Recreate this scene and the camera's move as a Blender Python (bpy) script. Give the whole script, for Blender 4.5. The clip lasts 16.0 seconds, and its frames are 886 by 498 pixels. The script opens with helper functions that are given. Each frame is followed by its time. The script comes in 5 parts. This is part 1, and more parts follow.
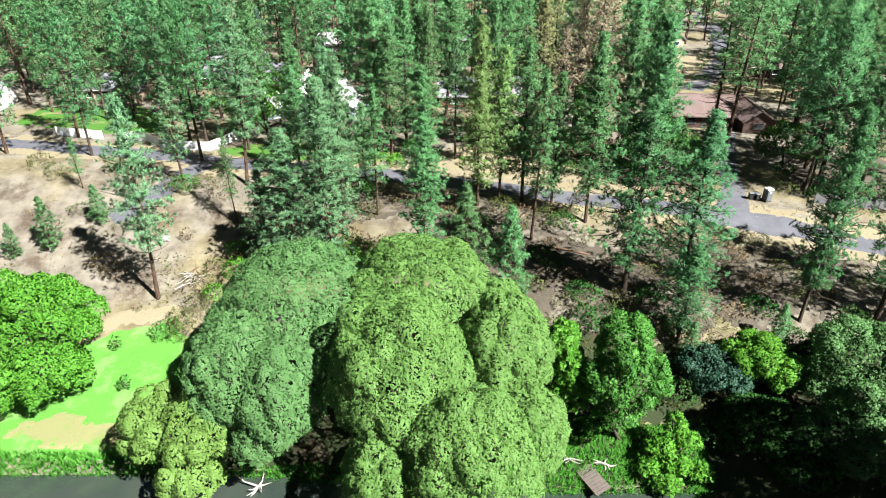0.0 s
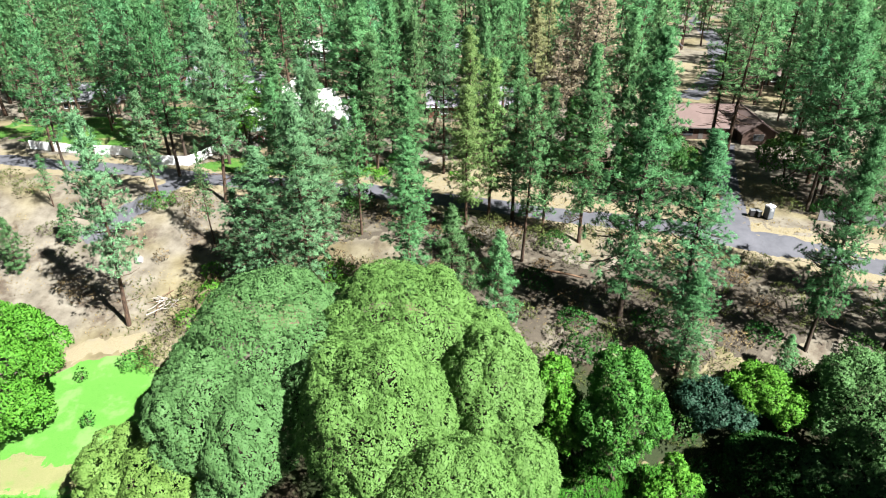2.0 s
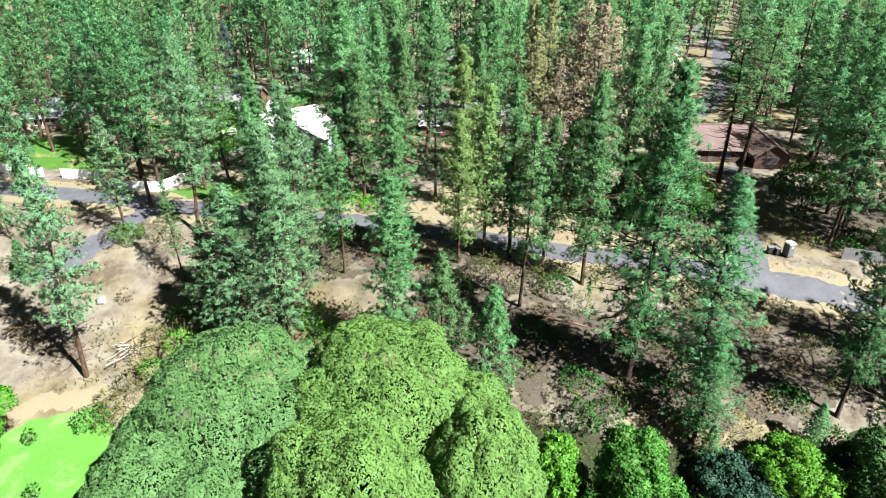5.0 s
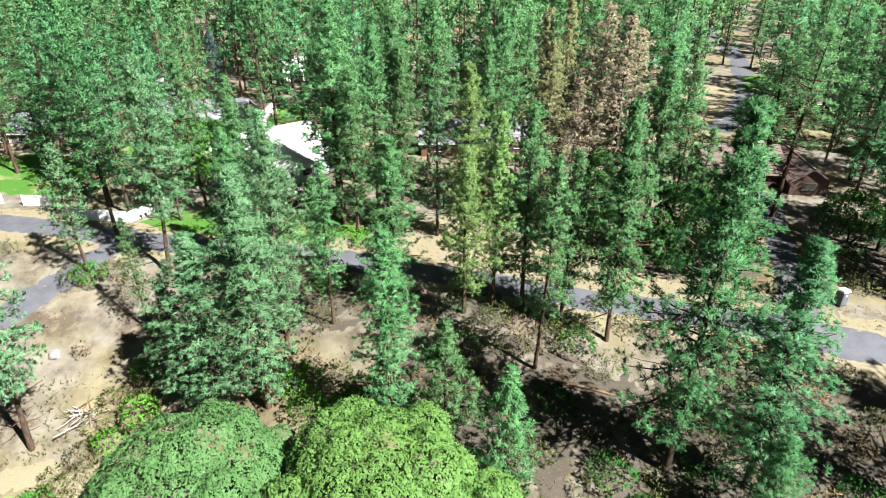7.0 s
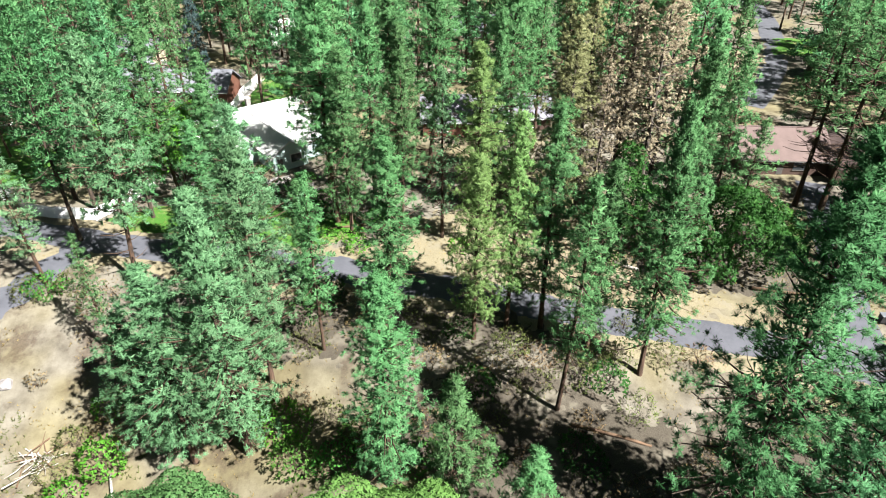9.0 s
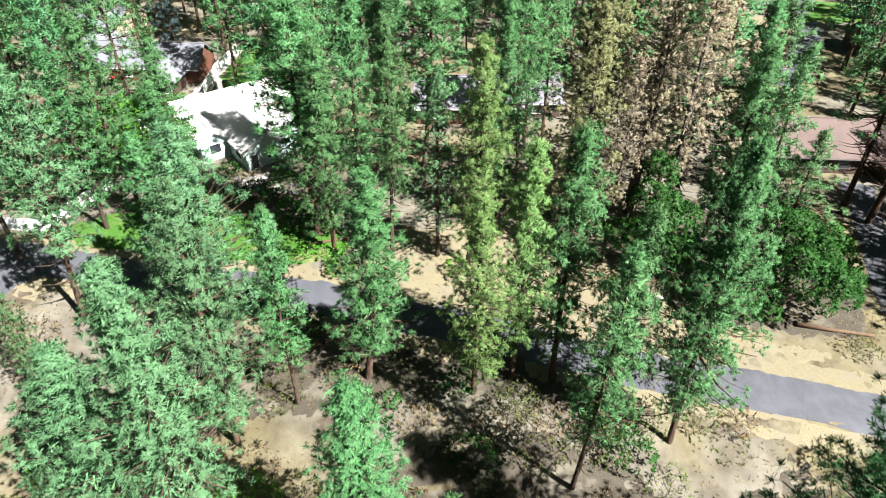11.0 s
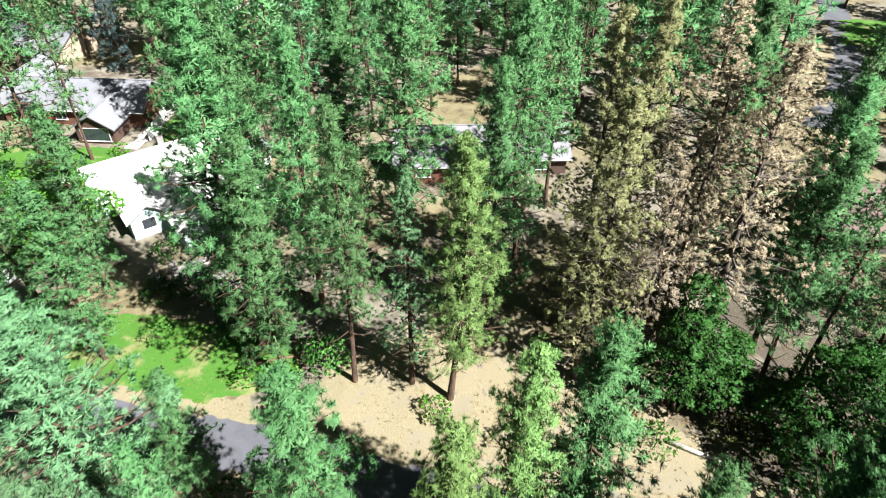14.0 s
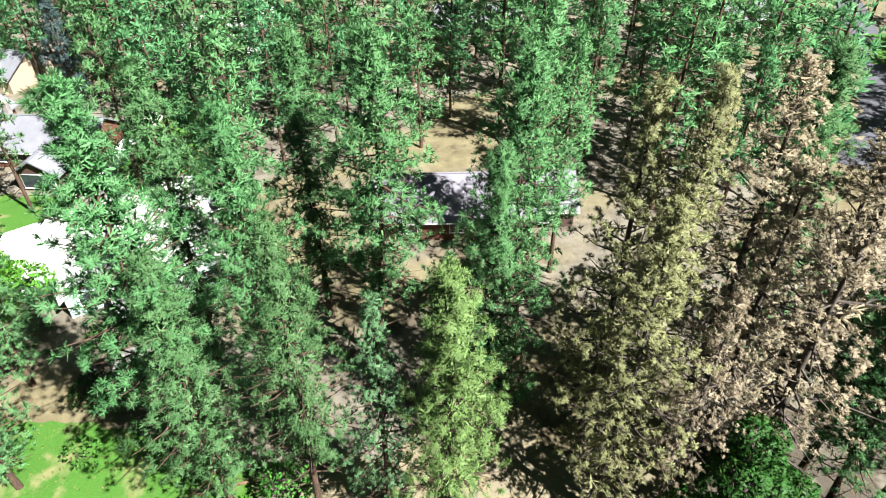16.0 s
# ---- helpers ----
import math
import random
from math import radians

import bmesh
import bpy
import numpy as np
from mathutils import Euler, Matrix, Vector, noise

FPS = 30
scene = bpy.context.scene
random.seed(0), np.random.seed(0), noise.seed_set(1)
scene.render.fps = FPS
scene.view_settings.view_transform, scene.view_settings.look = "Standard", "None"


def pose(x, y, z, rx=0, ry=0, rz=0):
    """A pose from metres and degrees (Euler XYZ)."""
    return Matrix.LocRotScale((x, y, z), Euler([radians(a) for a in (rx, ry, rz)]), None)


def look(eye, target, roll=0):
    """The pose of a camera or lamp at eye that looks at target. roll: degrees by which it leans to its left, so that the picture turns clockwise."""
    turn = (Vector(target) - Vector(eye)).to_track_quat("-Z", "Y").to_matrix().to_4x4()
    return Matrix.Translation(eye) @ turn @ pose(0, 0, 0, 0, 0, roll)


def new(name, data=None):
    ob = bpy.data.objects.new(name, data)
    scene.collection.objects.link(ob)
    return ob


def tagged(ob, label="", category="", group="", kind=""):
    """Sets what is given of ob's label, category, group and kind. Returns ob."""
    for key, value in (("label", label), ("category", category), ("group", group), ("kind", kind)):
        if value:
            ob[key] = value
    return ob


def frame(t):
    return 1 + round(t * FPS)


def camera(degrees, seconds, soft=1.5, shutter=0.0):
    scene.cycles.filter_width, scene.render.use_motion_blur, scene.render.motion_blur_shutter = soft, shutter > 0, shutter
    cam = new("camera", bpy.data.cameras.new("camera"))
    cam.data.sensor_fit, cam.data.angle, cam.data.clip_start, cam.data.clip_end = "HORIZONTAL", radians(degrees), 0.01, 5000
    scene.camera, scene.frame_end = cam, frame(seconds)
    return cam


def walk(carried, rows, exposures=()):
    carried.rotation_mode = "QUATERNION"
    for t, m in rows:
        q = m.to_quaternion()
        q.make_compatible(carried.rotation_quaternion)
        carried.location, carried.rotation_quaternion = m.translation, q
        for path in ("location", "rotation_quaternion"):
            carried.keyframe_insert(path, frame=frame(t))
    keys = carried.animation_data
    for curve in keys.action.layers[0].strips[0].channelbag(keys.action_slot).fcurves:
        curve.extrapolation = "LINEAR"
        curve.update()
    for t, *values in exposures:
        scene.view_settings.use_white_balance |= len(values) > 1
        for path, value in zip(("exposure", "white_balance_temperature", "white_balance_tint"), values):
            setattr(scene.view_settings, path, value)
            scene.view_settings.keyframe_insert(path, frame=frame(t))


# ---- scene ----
cam = camera(69.50, 16.0, soft=1.0, shutter=0.35)
# seconds, place in metres, turn in degrees
PATH = [
    (0.0, 0.000, 0.000, 44.200, 61.000, -0.000, 0.000),
    (0.5, 0.388, 1.311, 44.174, 61.048, 0.033, -0.083),
    (1.0, 0.821, 2.789, 44.222, 61.096, 0.047, -0.200),
    (1.5, 1.190, 4.215, 44.310, 61.154, 0.053, -0.290),
    (2.0, 1.560, 5.622, 44.438, 61.201, 0.064, -0.350),
    (2.5, 1.833, 7.005, 44.665, 61.233, 0.040, -0.403),
    (3.0, 2.034, 8.264, 44.971, 61.254, -0.007, -0.433),
    (3.5, 2.316, 9.723, 45.260, 61.275, -0.013, -0.474),
    (4.0, 2.544, 11.228, 45.388, 61.306, -0.042, -0.514),
    (6.5, 2.640, 25.298, 45.137, 61.241, -0.207, -0.401),
    (7.0, 2.417, 28.811, 45.054, 61.224, -0.194, -0.406),
    (7.5, 2.102, 32.065, 45.011, 60.997, -0.198, -0.357),
    (8.0, 1.805, 35.325, 45.037, 60.250, -0.155, -0.390),
    (10.5, 1.868, 52.333, 45.871, 52.924, -0.232, -0.369),
    (11.0, 2.331, 55.858, 45.827, 52.784, -0.284, -0.368),
    (11.5, 2.739, 59.326, 45.774, 52.683, -0.308, -0.336),
    (12.0, 3.056, 63.037, 45.804, 52.523, -0.357, -0.348),
    (12.5, 3.416, 66.253, 45.899, 52.347, -0.325, -0.305),
    (13.0, 3.839, 69.419, 45.887, 52.221, -0.287, -0.311),
    (13.5, 4.271, 72.580, 46.013, 52.145, -0.230, -0.304),
    (14.0, 4.758, 76.116, 46.087, 51.919, -0.235, -0.264),
    (14.5, 5.235, 79.984, 46.029, 51.836, -0.185, -0.341),
    (15.0, 5.529, 83.538, 46.041, 51.693, -0.133, -0.454),
    (15.5, 5.797, 87.063, 46.059, 51.531, -0.059, -0.487),
    (16.0, 5.900, 89.924, 45.986, 51.438, -0.041, -0.559),
]
walk(cam, [(t, pose(x, y, z, rx, ry, rz)) for t, x, y, z, rx, ry, rz in PATH], exposures=[(0.0, 2.5)])

# ---- light ----
SUN_ELEV, SUN_ROT = 48.0, 127.0
world = bpy.data.worlds.new("sky_world")
scene.world = world
world.use_nodes = True
wn = world.node_tree
sky = wn.nodes.new("ShaderNodeTexSky")
sky.sky_type = "NISHITA"
sky.sun_disc = False
sky.sun_elevation, sky.sun_rotation = radians(SUN_ELEV), radians(SUN_ROT)
wn.links.new(sky.outputs[0], wn.nodes["Background"].inputs[0])
wn.nodes["Background"].inputs[1].default_value = 0.006
sun_data = bpy.data.lights.new("sun", "SUN")
sun_data.energy, sun_data.angle, sun_data.color = 5.0, radians(0.55), (1.0, 0.975, 0.94)
sun = new("sun", sun_data)
sun_way = Vector((math.sin(radians(SUN_ROT)) * math.cos(radians(SUN_ELEV)), math.cos(radians(SUN_ROT)) * math.cos(radians(SUN_ELEV)), math.sin(radians(SUN_ELEV))))
sun.matrix_world = look(sun_way * 300 + Vector((0, 90, 0)), (0, 90, 0))


# ---- materials ----
class Nodes:
    """A small helper round one node material."""

    def __init__(self, name):
        self.mat = bpy.data.materials.new(name)
        self.mat.use_nodes = True
        self.tree = self.mat.node_tree
        self.tree.nodes.clear()
        self.out = self.tree.nodes.new("ShaderNodeOutputMaterial")

    def put(self, kind, **inputs):
        node = self.tree.nodes.new("ShaderNode" + kind)
        for key, value in inputs.items():
            self.feed(node.inputs[key.replace("_", " ")], value)
        return node

    def feed(self, socket, value):
        if isinstance(value, bpy.types.NodeSocket):
            self.tree.links.new(value, socket)
        else:
            socket.default_value = value

    def noise(self, scale, detail=4.0, rough=0.6, where=None):
        node = self.put("TexNoise", Scale=scale, Detail=detail, Roughness=rough)
        if where is not None:
            self.feed(node.inputs["Vector"], where)
        return node.outputs["Fac"]

    def ramp(self, fac, stops):
        node = self.put("ValToRGB", Fac=fac)
        el = node.color_ramp.elements
        while len(el) < len(stops):
            el.new(0.5)
        for e, (at, col) in zip(el, stops):
            e.position = at
            e.color = (*col, 1.0)
        return node.outputs["Color"]

    def mix(self, fac, a, b, how="MIX"):
        node = self.tree.nodes.new("ShaderNodeMix")
        node.data_type, node.blend_type = "RGBA", how
        self.feed(node.inputs[0], fac)
        for socket, v in ((node.inputs[6], a), (node.inputs[7], b)):
            self.feed(socket, (*v, 1.0) if isinstance(v, tuple) and len(v) == 3 else v)
        return node.outputs[2]

    def math(self, how, a, b=0.0):
        node = self.tree.nodes.new("ShaderNodeMath")
        node.operation = how
        self.feed(node.inputs[0], a)
        self.feed(node.inputs[1], b)
        return node.outputs[0]

    def step(self, value, lo, hi):
        node = self.put("MapRange", Value=value)
        node.interpolation_type = "SMOOTHSTEP"
        node.inputs["From Min"].default_value, node.inputs["From Max"].default_value = lo, hi
        return node.outputs[0]

    def place(self):
        return self.put("NewGeometry").outputs["Position"]

    def local(self):
        return self.put("TexCoord").outputs["Object"]

    def finish(self, color, rough=0.9, height=None, bump=0.1, distance=0.05, spec=0.3, metal=0.0):
        b = self.put("BsdfPrincipled", Base_Color=color, Roughness=rough, Metallic=metal)
        b.inputs["Specular IOR Level"].default_value = spec
        if height is not None:
            n = self.put("Bump", Strength=bump, Distance=distance, Height=height)
            self.tree.links.new(n.outputs[0], b.inputs["Normal"])
        self.tree.links.new(b.outputs[0], self.out.inputs["Surface"])
        return self.mat


def leaf_material(name, dark, mid, light, through_light=0.36, gloss=0.08, calm=0.36, patches=1.5, vary=1.0):
    n = Nodes(name)
    geo = n.put("NewGeometry")
    own = n.put("ObjectInfo").outputs["Random"]
    patch = n.noise(patches, 3.0, 0.6, geo.outputs["Position"])
    fac = n.math("ADD", n.math("MULTIPLY", geo.outputs["Random Per Island"], calm), n.math("MULTIPLY", patch, 1.17 - calm))
    fac = n.math("SUBTRACT", fac, 0.08)
    color = n.ramp(fac, [(0.0, dark), (0.5, mid), (1.0, light)])
    hsv = n.put("HueSaturation", Color=color)
    n.feed(hsv.inputs["Hue"], n.math("ADD", n.math("MULTIPLY", own, 0.026 * vary), 0.5 - 0.013 * vary))
    n.feed(hsv.inputs["Value"], n.math("ADD", n.math("MULTIPLY", own, 0.35 * vary), 0.995 - 0.175 * vary))
    b = n.put("BsdfPrincipled", Base_Color=hsv.outputs[0], Roughness=0.5)
    b.inputs["Specular IOR Level"].default_value = gloss
    t = n.put("BsdfTranslucent", Color=hsv.outputs[0])
    m = n.put("MixShader", Fac=through_light)
    n.tree.links.new(b.outputs[0], m.inputs[1])
    n.tree.links.new(t.outputs[0], m.inputs[2])
    n.tree.links.new(m.outputs[0], n.out.inputs["Surface"])
    return n.mat


M_NEEDLE = leaf_material("pine_needles", (0.0212, 0.0610, 0.0205), (0.067, 0.166, 0.0610), (0.149, 0.258, 0.118))
M_NEEDLE_BLUE = leaf_material("blue_green_needles", (0.017, 0.058, 0.0210), (0.054, 0.158, 0.0610), (0.126, 0.254, 0.116))
M_NEEDLE_PALE = leaf_material("pale_green_needles", (0.032, 0.080, 0.0370), (0.092, 0.200, 0.0920), (0.180, 0.312, 0.166))
M_NEEDLE_LIME = leaf_material("yellow_green_needles", (0.032, 0.066, 0.0170), (0.112, 0.192, 0.0590), (0.204, 0.292, 0.118))
M_SPRUCE = leaf_material("spruce_needles", (0.0126, 0.0253, 0.0232), (0.0422, 0.0714, 0.0694), (0.0925, 0.135, 0.135))
M_NEEDLE_OLIVE = leaf_material("yellowing_needles", (0.062, 0.074, 0.0260), (0.205, 0.228, 0.1040), (0.340, 0.358, 0.200))
M_NEEDLE_DEAD = leaf_material("dead_brown_needles", (0.076, 0.062, 0.040), (0.225, 0.190, 0.128), (0.345, 0.306, 0.224), 0.28)
M_WILLOW = leaf_material("willow_leaves", (0.070, 0.144, 0.0350), (0.096, 0.191, 0.0490), (0.125, 0.235, 0.070), 0.40, calm=0.22, patches=1.3, vary=0.0)
M_WILLOW_GREY = leaf_material("greyer_willow_leaves", (0.055, 0.124, 0.0415), (0.076, 0.164, 0.0555), (0.101, 0.203, 0.076), 0.40, calm=0.22, patches=1.3, vary=0.0)
M_WILLOW_OLIVE = leaf_material("olive_willow_leaves", (0.076, 0.148, 0.0330), (0.112, 0.202, 0.0470), (0.162, 0.264, 0.072), 0.40, calm=0.30, patches=1.0, vary=0.0)
M_NEEDLE_DEEP = leaf_material("deep_blue_green_leaves", (0.006, 0.020, 0.012), (0.019, 0.052, 0.031), (0.048, 0.100, 0.064), 0.2, vary=0.0)
# dark leaf colour; on the thicket and some bushes it stands in for shade
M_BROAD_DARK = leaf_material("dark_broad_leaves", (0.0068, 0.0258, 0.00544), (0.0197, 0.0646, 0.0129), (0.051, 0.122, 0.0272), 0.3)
M_BROAD = leaf_material("broad_green_leaves", (0.0120, 0.0460, 0.0080), (0.0430, 0.1280, 0.0220), (0.1000, 0.2200, 0.0420), 0.35)
M_BRIGHT = leaf_material("bright_green_leaves", (0.0230, 0.084, 0.0085), (0.064, 0.192, 0.0210), (0.138, 0.290, 0.0420), 0.38, vary=0.3)
M_SHRUB = leaf_material("olive_shrub_leaves", (0.0253, 0.0379, 0.0105), (0.0675, 0.0843, 0.0253), (0.126, 0.135, 0.0464), 0.25)
M_REDSHRUB = leaf_material("red_shrub_leaves", (0.0422, 0.00632, 0.00506), (0.126, 0.0211, 0.0148), (0.203, 0.0506, 0.0295), 0.25)
M_DRYSHRUB = leaf_material("dry_shrub_twigs", (0.0422, 0.0295, 0.0126), (0.118, 0.0843, 0.0422), (0.177, 0.135, 0.0762), 0.1)


def bark_material(name, dark, light):
    n = Nodes(name)
    p = n.put("Mapping", Vector=n.local())
    p.inputs["Scale"].default_value = (2.04, 2.04, 0.476)
    a = n.noise(2.2, 5.0, 0.7, p.outputs[0])
    color = n.ramp(a, [(0.35, dark), (0.62, light)])
    return n.finish(color, 0.95, a, 0.8, 0.05)


M_BARK = bark_material("pine_bark", (0.0170, 0.0110, 0.0076), (0.0720, 0.0430, 0.0270))
M_BARK_DARK = bark_material("dark_bark", (0.0136, 0.0102, 0.00748), (0.051, 0.0354, 0.0245))
M_BARK_GREY = bark_material("grey_dry_bark", (0.019, 0.015, 0.0122), (0.0748, 0.0626, 0.0517))
M_DEADWOOD = bark_material("bleached_dead_wood", (0.15, 0.136, 0.116), (0.34, 0.32, 0.286))


def ground_material():
    n = Nodes("dry_ground")
    p = n.place()
    big, mid, fine = n.noise(0.045, 3.0, 0.55, p), n.noise(0.35, 5.0, 0.65, p), n.noise(4.5, 6.0, 0.75, p)
    dust = n.ramp(mid, [(0.30, (0.062, 0.0549, 0.0428)), (0.52, (0.109, 0.0986, 0.0782)), (0.75, (0.148, 0.137, 0.112))])
    straw = n.ramp(mid, [(0.30, (0.0762, 0.0639, 0.0358)), (0.70, (0.136, 0.12, 0.0694))])
    c = n.mix(n.step(big, 0.45, 0.60), dust, straw)
    litter = n.ramp(fine, [(0.35, (0.018, 0.0128, 0.00925)), (0.7, (0.0641, 0.0447, 0.0303))])
    c = n.mix(n.math("MULTIPLY", n.step(n.noise(0.16, 6.0, 0.7, p), 0.50, 0.66), 0.75), c, litter)
    c = n.mix(n.math("MULTIPLY", n.step(fine, 0.52, 0.75), 0.45), c, (0.0441, 0.032, 0.0219))
    return n.finish(c, 0.95, n.math("ADD", n.math("MULTIPLY", fine, 0.5), mid), 0.6, 0.12, 0.15)


def lawn_material(name, a, b, dry, dry_at):
    n = Nodes(name)
    p = n.place()
    mid, fine = n.noise(0.30, 4.0, 0.6, p), n.noise(9.0, 4.0, 0.7, p)
    c = n.ramp(fine, [(0.3, a), (0.7, b)])
    c = n.mix(n.step(mid, dry_at, dry_at + 0.16), c, dry)
    return n.finish(c, 0.9, fine, 0.5, 0.06, 0.2)


M_GROUND = ground_material()
M_LAWN = lawn_material("green_lawn", (0.0337, 0.114, 0.0137), (0.0632, 0.173, 0.0274), (0.082, 0.158, 0.0440), 0.50)
M_LAWN_YARD = lawn_material("yard_lawn", (0.019, 0.059, 0.00632), (0.0422, 0.114, 0.0148), (0.118, 0.122, 0.0506), 0.52)
M_STRAW = lawn_material("straw_verge", (0.0952, 0.0816, 0.049), (0.17, 0.148, 0.0966), (0.129, 0.114, 0.0802), 0.50)
# undergrowth colour taken down so that it carries the shade on the bank
M_SHADED_UNDERGROWTH = lawn_material("shaded_undergrowth", (0.0070, 0.0110, 0.0040), (0.0180, 0.0270, 0.0075), (0.0253, 0.0203, 0.0118), 0.50)
M_WORN = lawn_material("worn_lawn_grass", (0.0843, 0.101, 0.0337), (0.152, 0.143, 0.0714), (0.0675, 0.135, 0.0253), 0.5)
M_LITTER = lawn_material("needle_litter", (0.0240, 0.0196, 0.0146), (0.0660, 0.0570, 0.0425), (0.0960, 0.0860, 0.0660), 0.52)
M_BANKGRASS = leaf_material("bank_grass", (0.0169, 0.0675, 0.00843), (0.0422, 0.143, 0.0169), (0.0925, 0.211, 0.0337), 0.3)
M_DRYGRASS = leaf_material("dry_grass", (0.0843, 0.0632, 0.0211), (0.177, 0.139, 0.0548), (0.253, 0.211, 0.101), 0.2)


def asphalt_material():
    n = Nodes("old_grey_asphalt")
    p = n.place()
    fine, mid = n.noise(14.0, 6.0, 0.8, p), n.noise(0.5, 5.0, 0.65, p)
    c = n.ramp(mid, [(0.3, (0.0422, 0.0443, 0.0527)), (0.75, (0.0694, 0.0714, 0.0823))])
    c = n.mix(n.math("MULTIPLY", n.step(fine, 0.5, 0.75), 0.35), c, (0.0379, 0.0379, 0.0401))
    crack = n.put("TexVoronoi", Vector=p, Scale=0.28)
    crack.feature = "DISTANCE_TO_EDGE"
    c = n.mix(n.math("MULTIPLY", n.math("SUBTRACT", 1.0, n.step(crack.outputs["Distance"], 0.0, 0.008)), 0.3), c, (0.0253, 0.0211, 0.0211))
    return n.finish(c, 0.85, fine, 0.4, 0.02, 0.3)


def plain_material(name, color, rough=0.7, vary=0.18, scale=1.2, bump=0.1, spec=0.3, metal=0.0):
    n = Nodes(name)
    p = n.local()
    a, b = n.noise(scale, 4.0, 0.6, p), n.noise(scale * 9, 5.0, 0.7, p)
    dark = tuple(v * (1 - vary * 1.6) for v in color)
    light = tuple(min(1.0, v * (1 + vary)) for v in color)
    c = n.ramp(n.math("ADD", n.math("MULTIPLY", a, 0.6), n.math("MULTIPLY", b, 0.4)), [(0.3, dark), (0.7, light)])
    return n.finish(c, rough, b, bump, 0.03, spec, metal)


M_ASPHALT = asphalt_material()
M_CONCRETE = plain_material("pale_concrete", (0.384, 0.364, 0.34), 0.9)
M_WHITEFENCE = plain_material("white_vinyl", (0.656, 0.664, 0.672), 0.5, 0.05)
M_WHITEROOF = plain_material("weathered_pale_shingle", (0.4, 0.398, 0.396), 0.85, 0.07, 0.5)
M_GREYROOF = plain_material("grey_shingle", (0.116, 0.12, 0.136), 0.9, 0.15, 0.6)
M_LILACROOF = plain_material("lilac_grey_shingle", (0.129, 0.124, 0.146), 0.9, 0.15, 0.6)
M_BROWNROOF = plain_material("brown_shingle", (0.0884, 0.0626, 0.0571), 0.9, 0.15, 0.6)
M_MINTWALL = plain_material("pale_mint_siding", (0.313, 0.408, 0.394), 0.7, 0.06)
M_DARKWALL = plain_material("dark_brown_siding", (0.051, 0.0306, 0.0238), 0.75, 0.2)
M_REDWALL = plain_material("red_brown_siding", (0.088, 0.038, 0.024), 0.75, 0.2)
M_TANWALL = plain_material("tan_siding", (0.231, 0.184, 0.136), 0.75, 0.1)
M_TRIM = plain_material("white_trim", (0.496, 0.496, 0.488), 0.6, 0.05)
M_DARKTRIM = plain_material("dark_fascia", (0.0612, 0.0578, 0.0544), 0.6, 0.1)
M_STONE = plain_material("pale_grey_rock", (0.184, 0.17, 0.163), 0.9, 0.3, 1.5, 0.6)
M_DOCK = plain_material("weathered_grey_planks", (0.068, 0.0564, 0.0476), 0.85, 0.25, 2.0, 0.3)
M_GREYPLASTIC = plain_material("grey_plastic", (0.0884, 0.0972, 0.106), 0.45, 0.08)
M_WHITEPLASTIC = plain_material("white_plastic", (0.64, 0.648, 0.656), 0.4, 0.04)
M_BLACK = plain_material("black_plastic", (0.024, 0.024, 0.0256), 0.5, 0.1)
M_GREYWOOD = plain_material("grey_fence_boards", (0.136, 0.136, 0.144), 0.85, 0.2, 2.0, 0.3)
M_BROWNWOOD = plain_material("brown_logs", (0.0884, 0.0544, 0.0326), 0.9, 0.25, 2.0, 0.5)


def glass_material():
    n = Nodes("window_glass")
    return n.finish((0.02, 0.025, 0.03, 1.0), 0.05, None, spec=0.9)


def water_material():
    n = Nodes("river_water")
    p = n.place()
    rip = n.noise(1.4, 4.0, 0.55, p)
    c = n.ramp(n.noise(0.12, 3.0, 0.5, p), [(0.3, (0.012, 0.020, 0.016)), (0.7, (0.026, 0.033, 0.026))])
    return n.finish(c, 0.08, rip, 0.12, 0.05, 0.6)


M_REDCLOTH = plain_material("red_canvas", (0.286, 0.0306, 0.0238), 0.8, 0.12)
M_PALECLOTH = plain_material("pale_canvas", (0.44, 0.4, 0.352), 0.8, 0.1)
M_GLASS, M_WATER = glass_material(), water_material()


# ---- mesh tools ----
def fresh(name, verts, faces, mats, parent=None, label="", smooth=False, which=None, normals=None):
    """One mesh object from vertex and face lists or arrays."""
    me = bpy.data.meshes.new(name)
    verts = np.asarray(verts, dtype=np.float32).reshape(-1, 3)
    if isinstance(faces, np.ndarray):
        count, sides = faces.shape
        me.vertices.add(len(verts))
        me.vertices.foreach_set("co", verts.ravel())
        me.loops.add(count * sides)
        me.loops.foreach_set("vertex_index", faces.astype(np.int32).ravel())
        me.polygons.add(count)
        me.polygons.foreach_set("loop_start", np.arange(0, count * sides, sides, dtype=np.int32))
        me.update(calc_edges=True)
    else:
        me.from_pydata(verts.tolist(), [], faces)
    for m in mats if isinstance(mats, (list, tuple)) else [mats]:
        me.materials.append(m)
    if which is not None:
        me.polygons.foreach_set("material_index", np.asarray(which, dtype=np.int32))
    if smooth:
        me.polygons.foreach_set("use_smooth", np.ones(len(me.polygons), dtype=bool))
    if normals is not None:
        me.normals_split_custom_set_from_vertices(normals)
    ob = new(name, me)
    ob.parent = parent
    if label:
        tagged(ob, label)
    return ob


def part(name, bm, material, parent, label=""):
    me = bpy.data.meshes.new(name)
    bm.to_mesh(me)
    bm.free()
    me.materials.append(material)
    ob = new(name, me)
    ob.parent = parent
    if label:
        tagged(ob, label)
    return ob


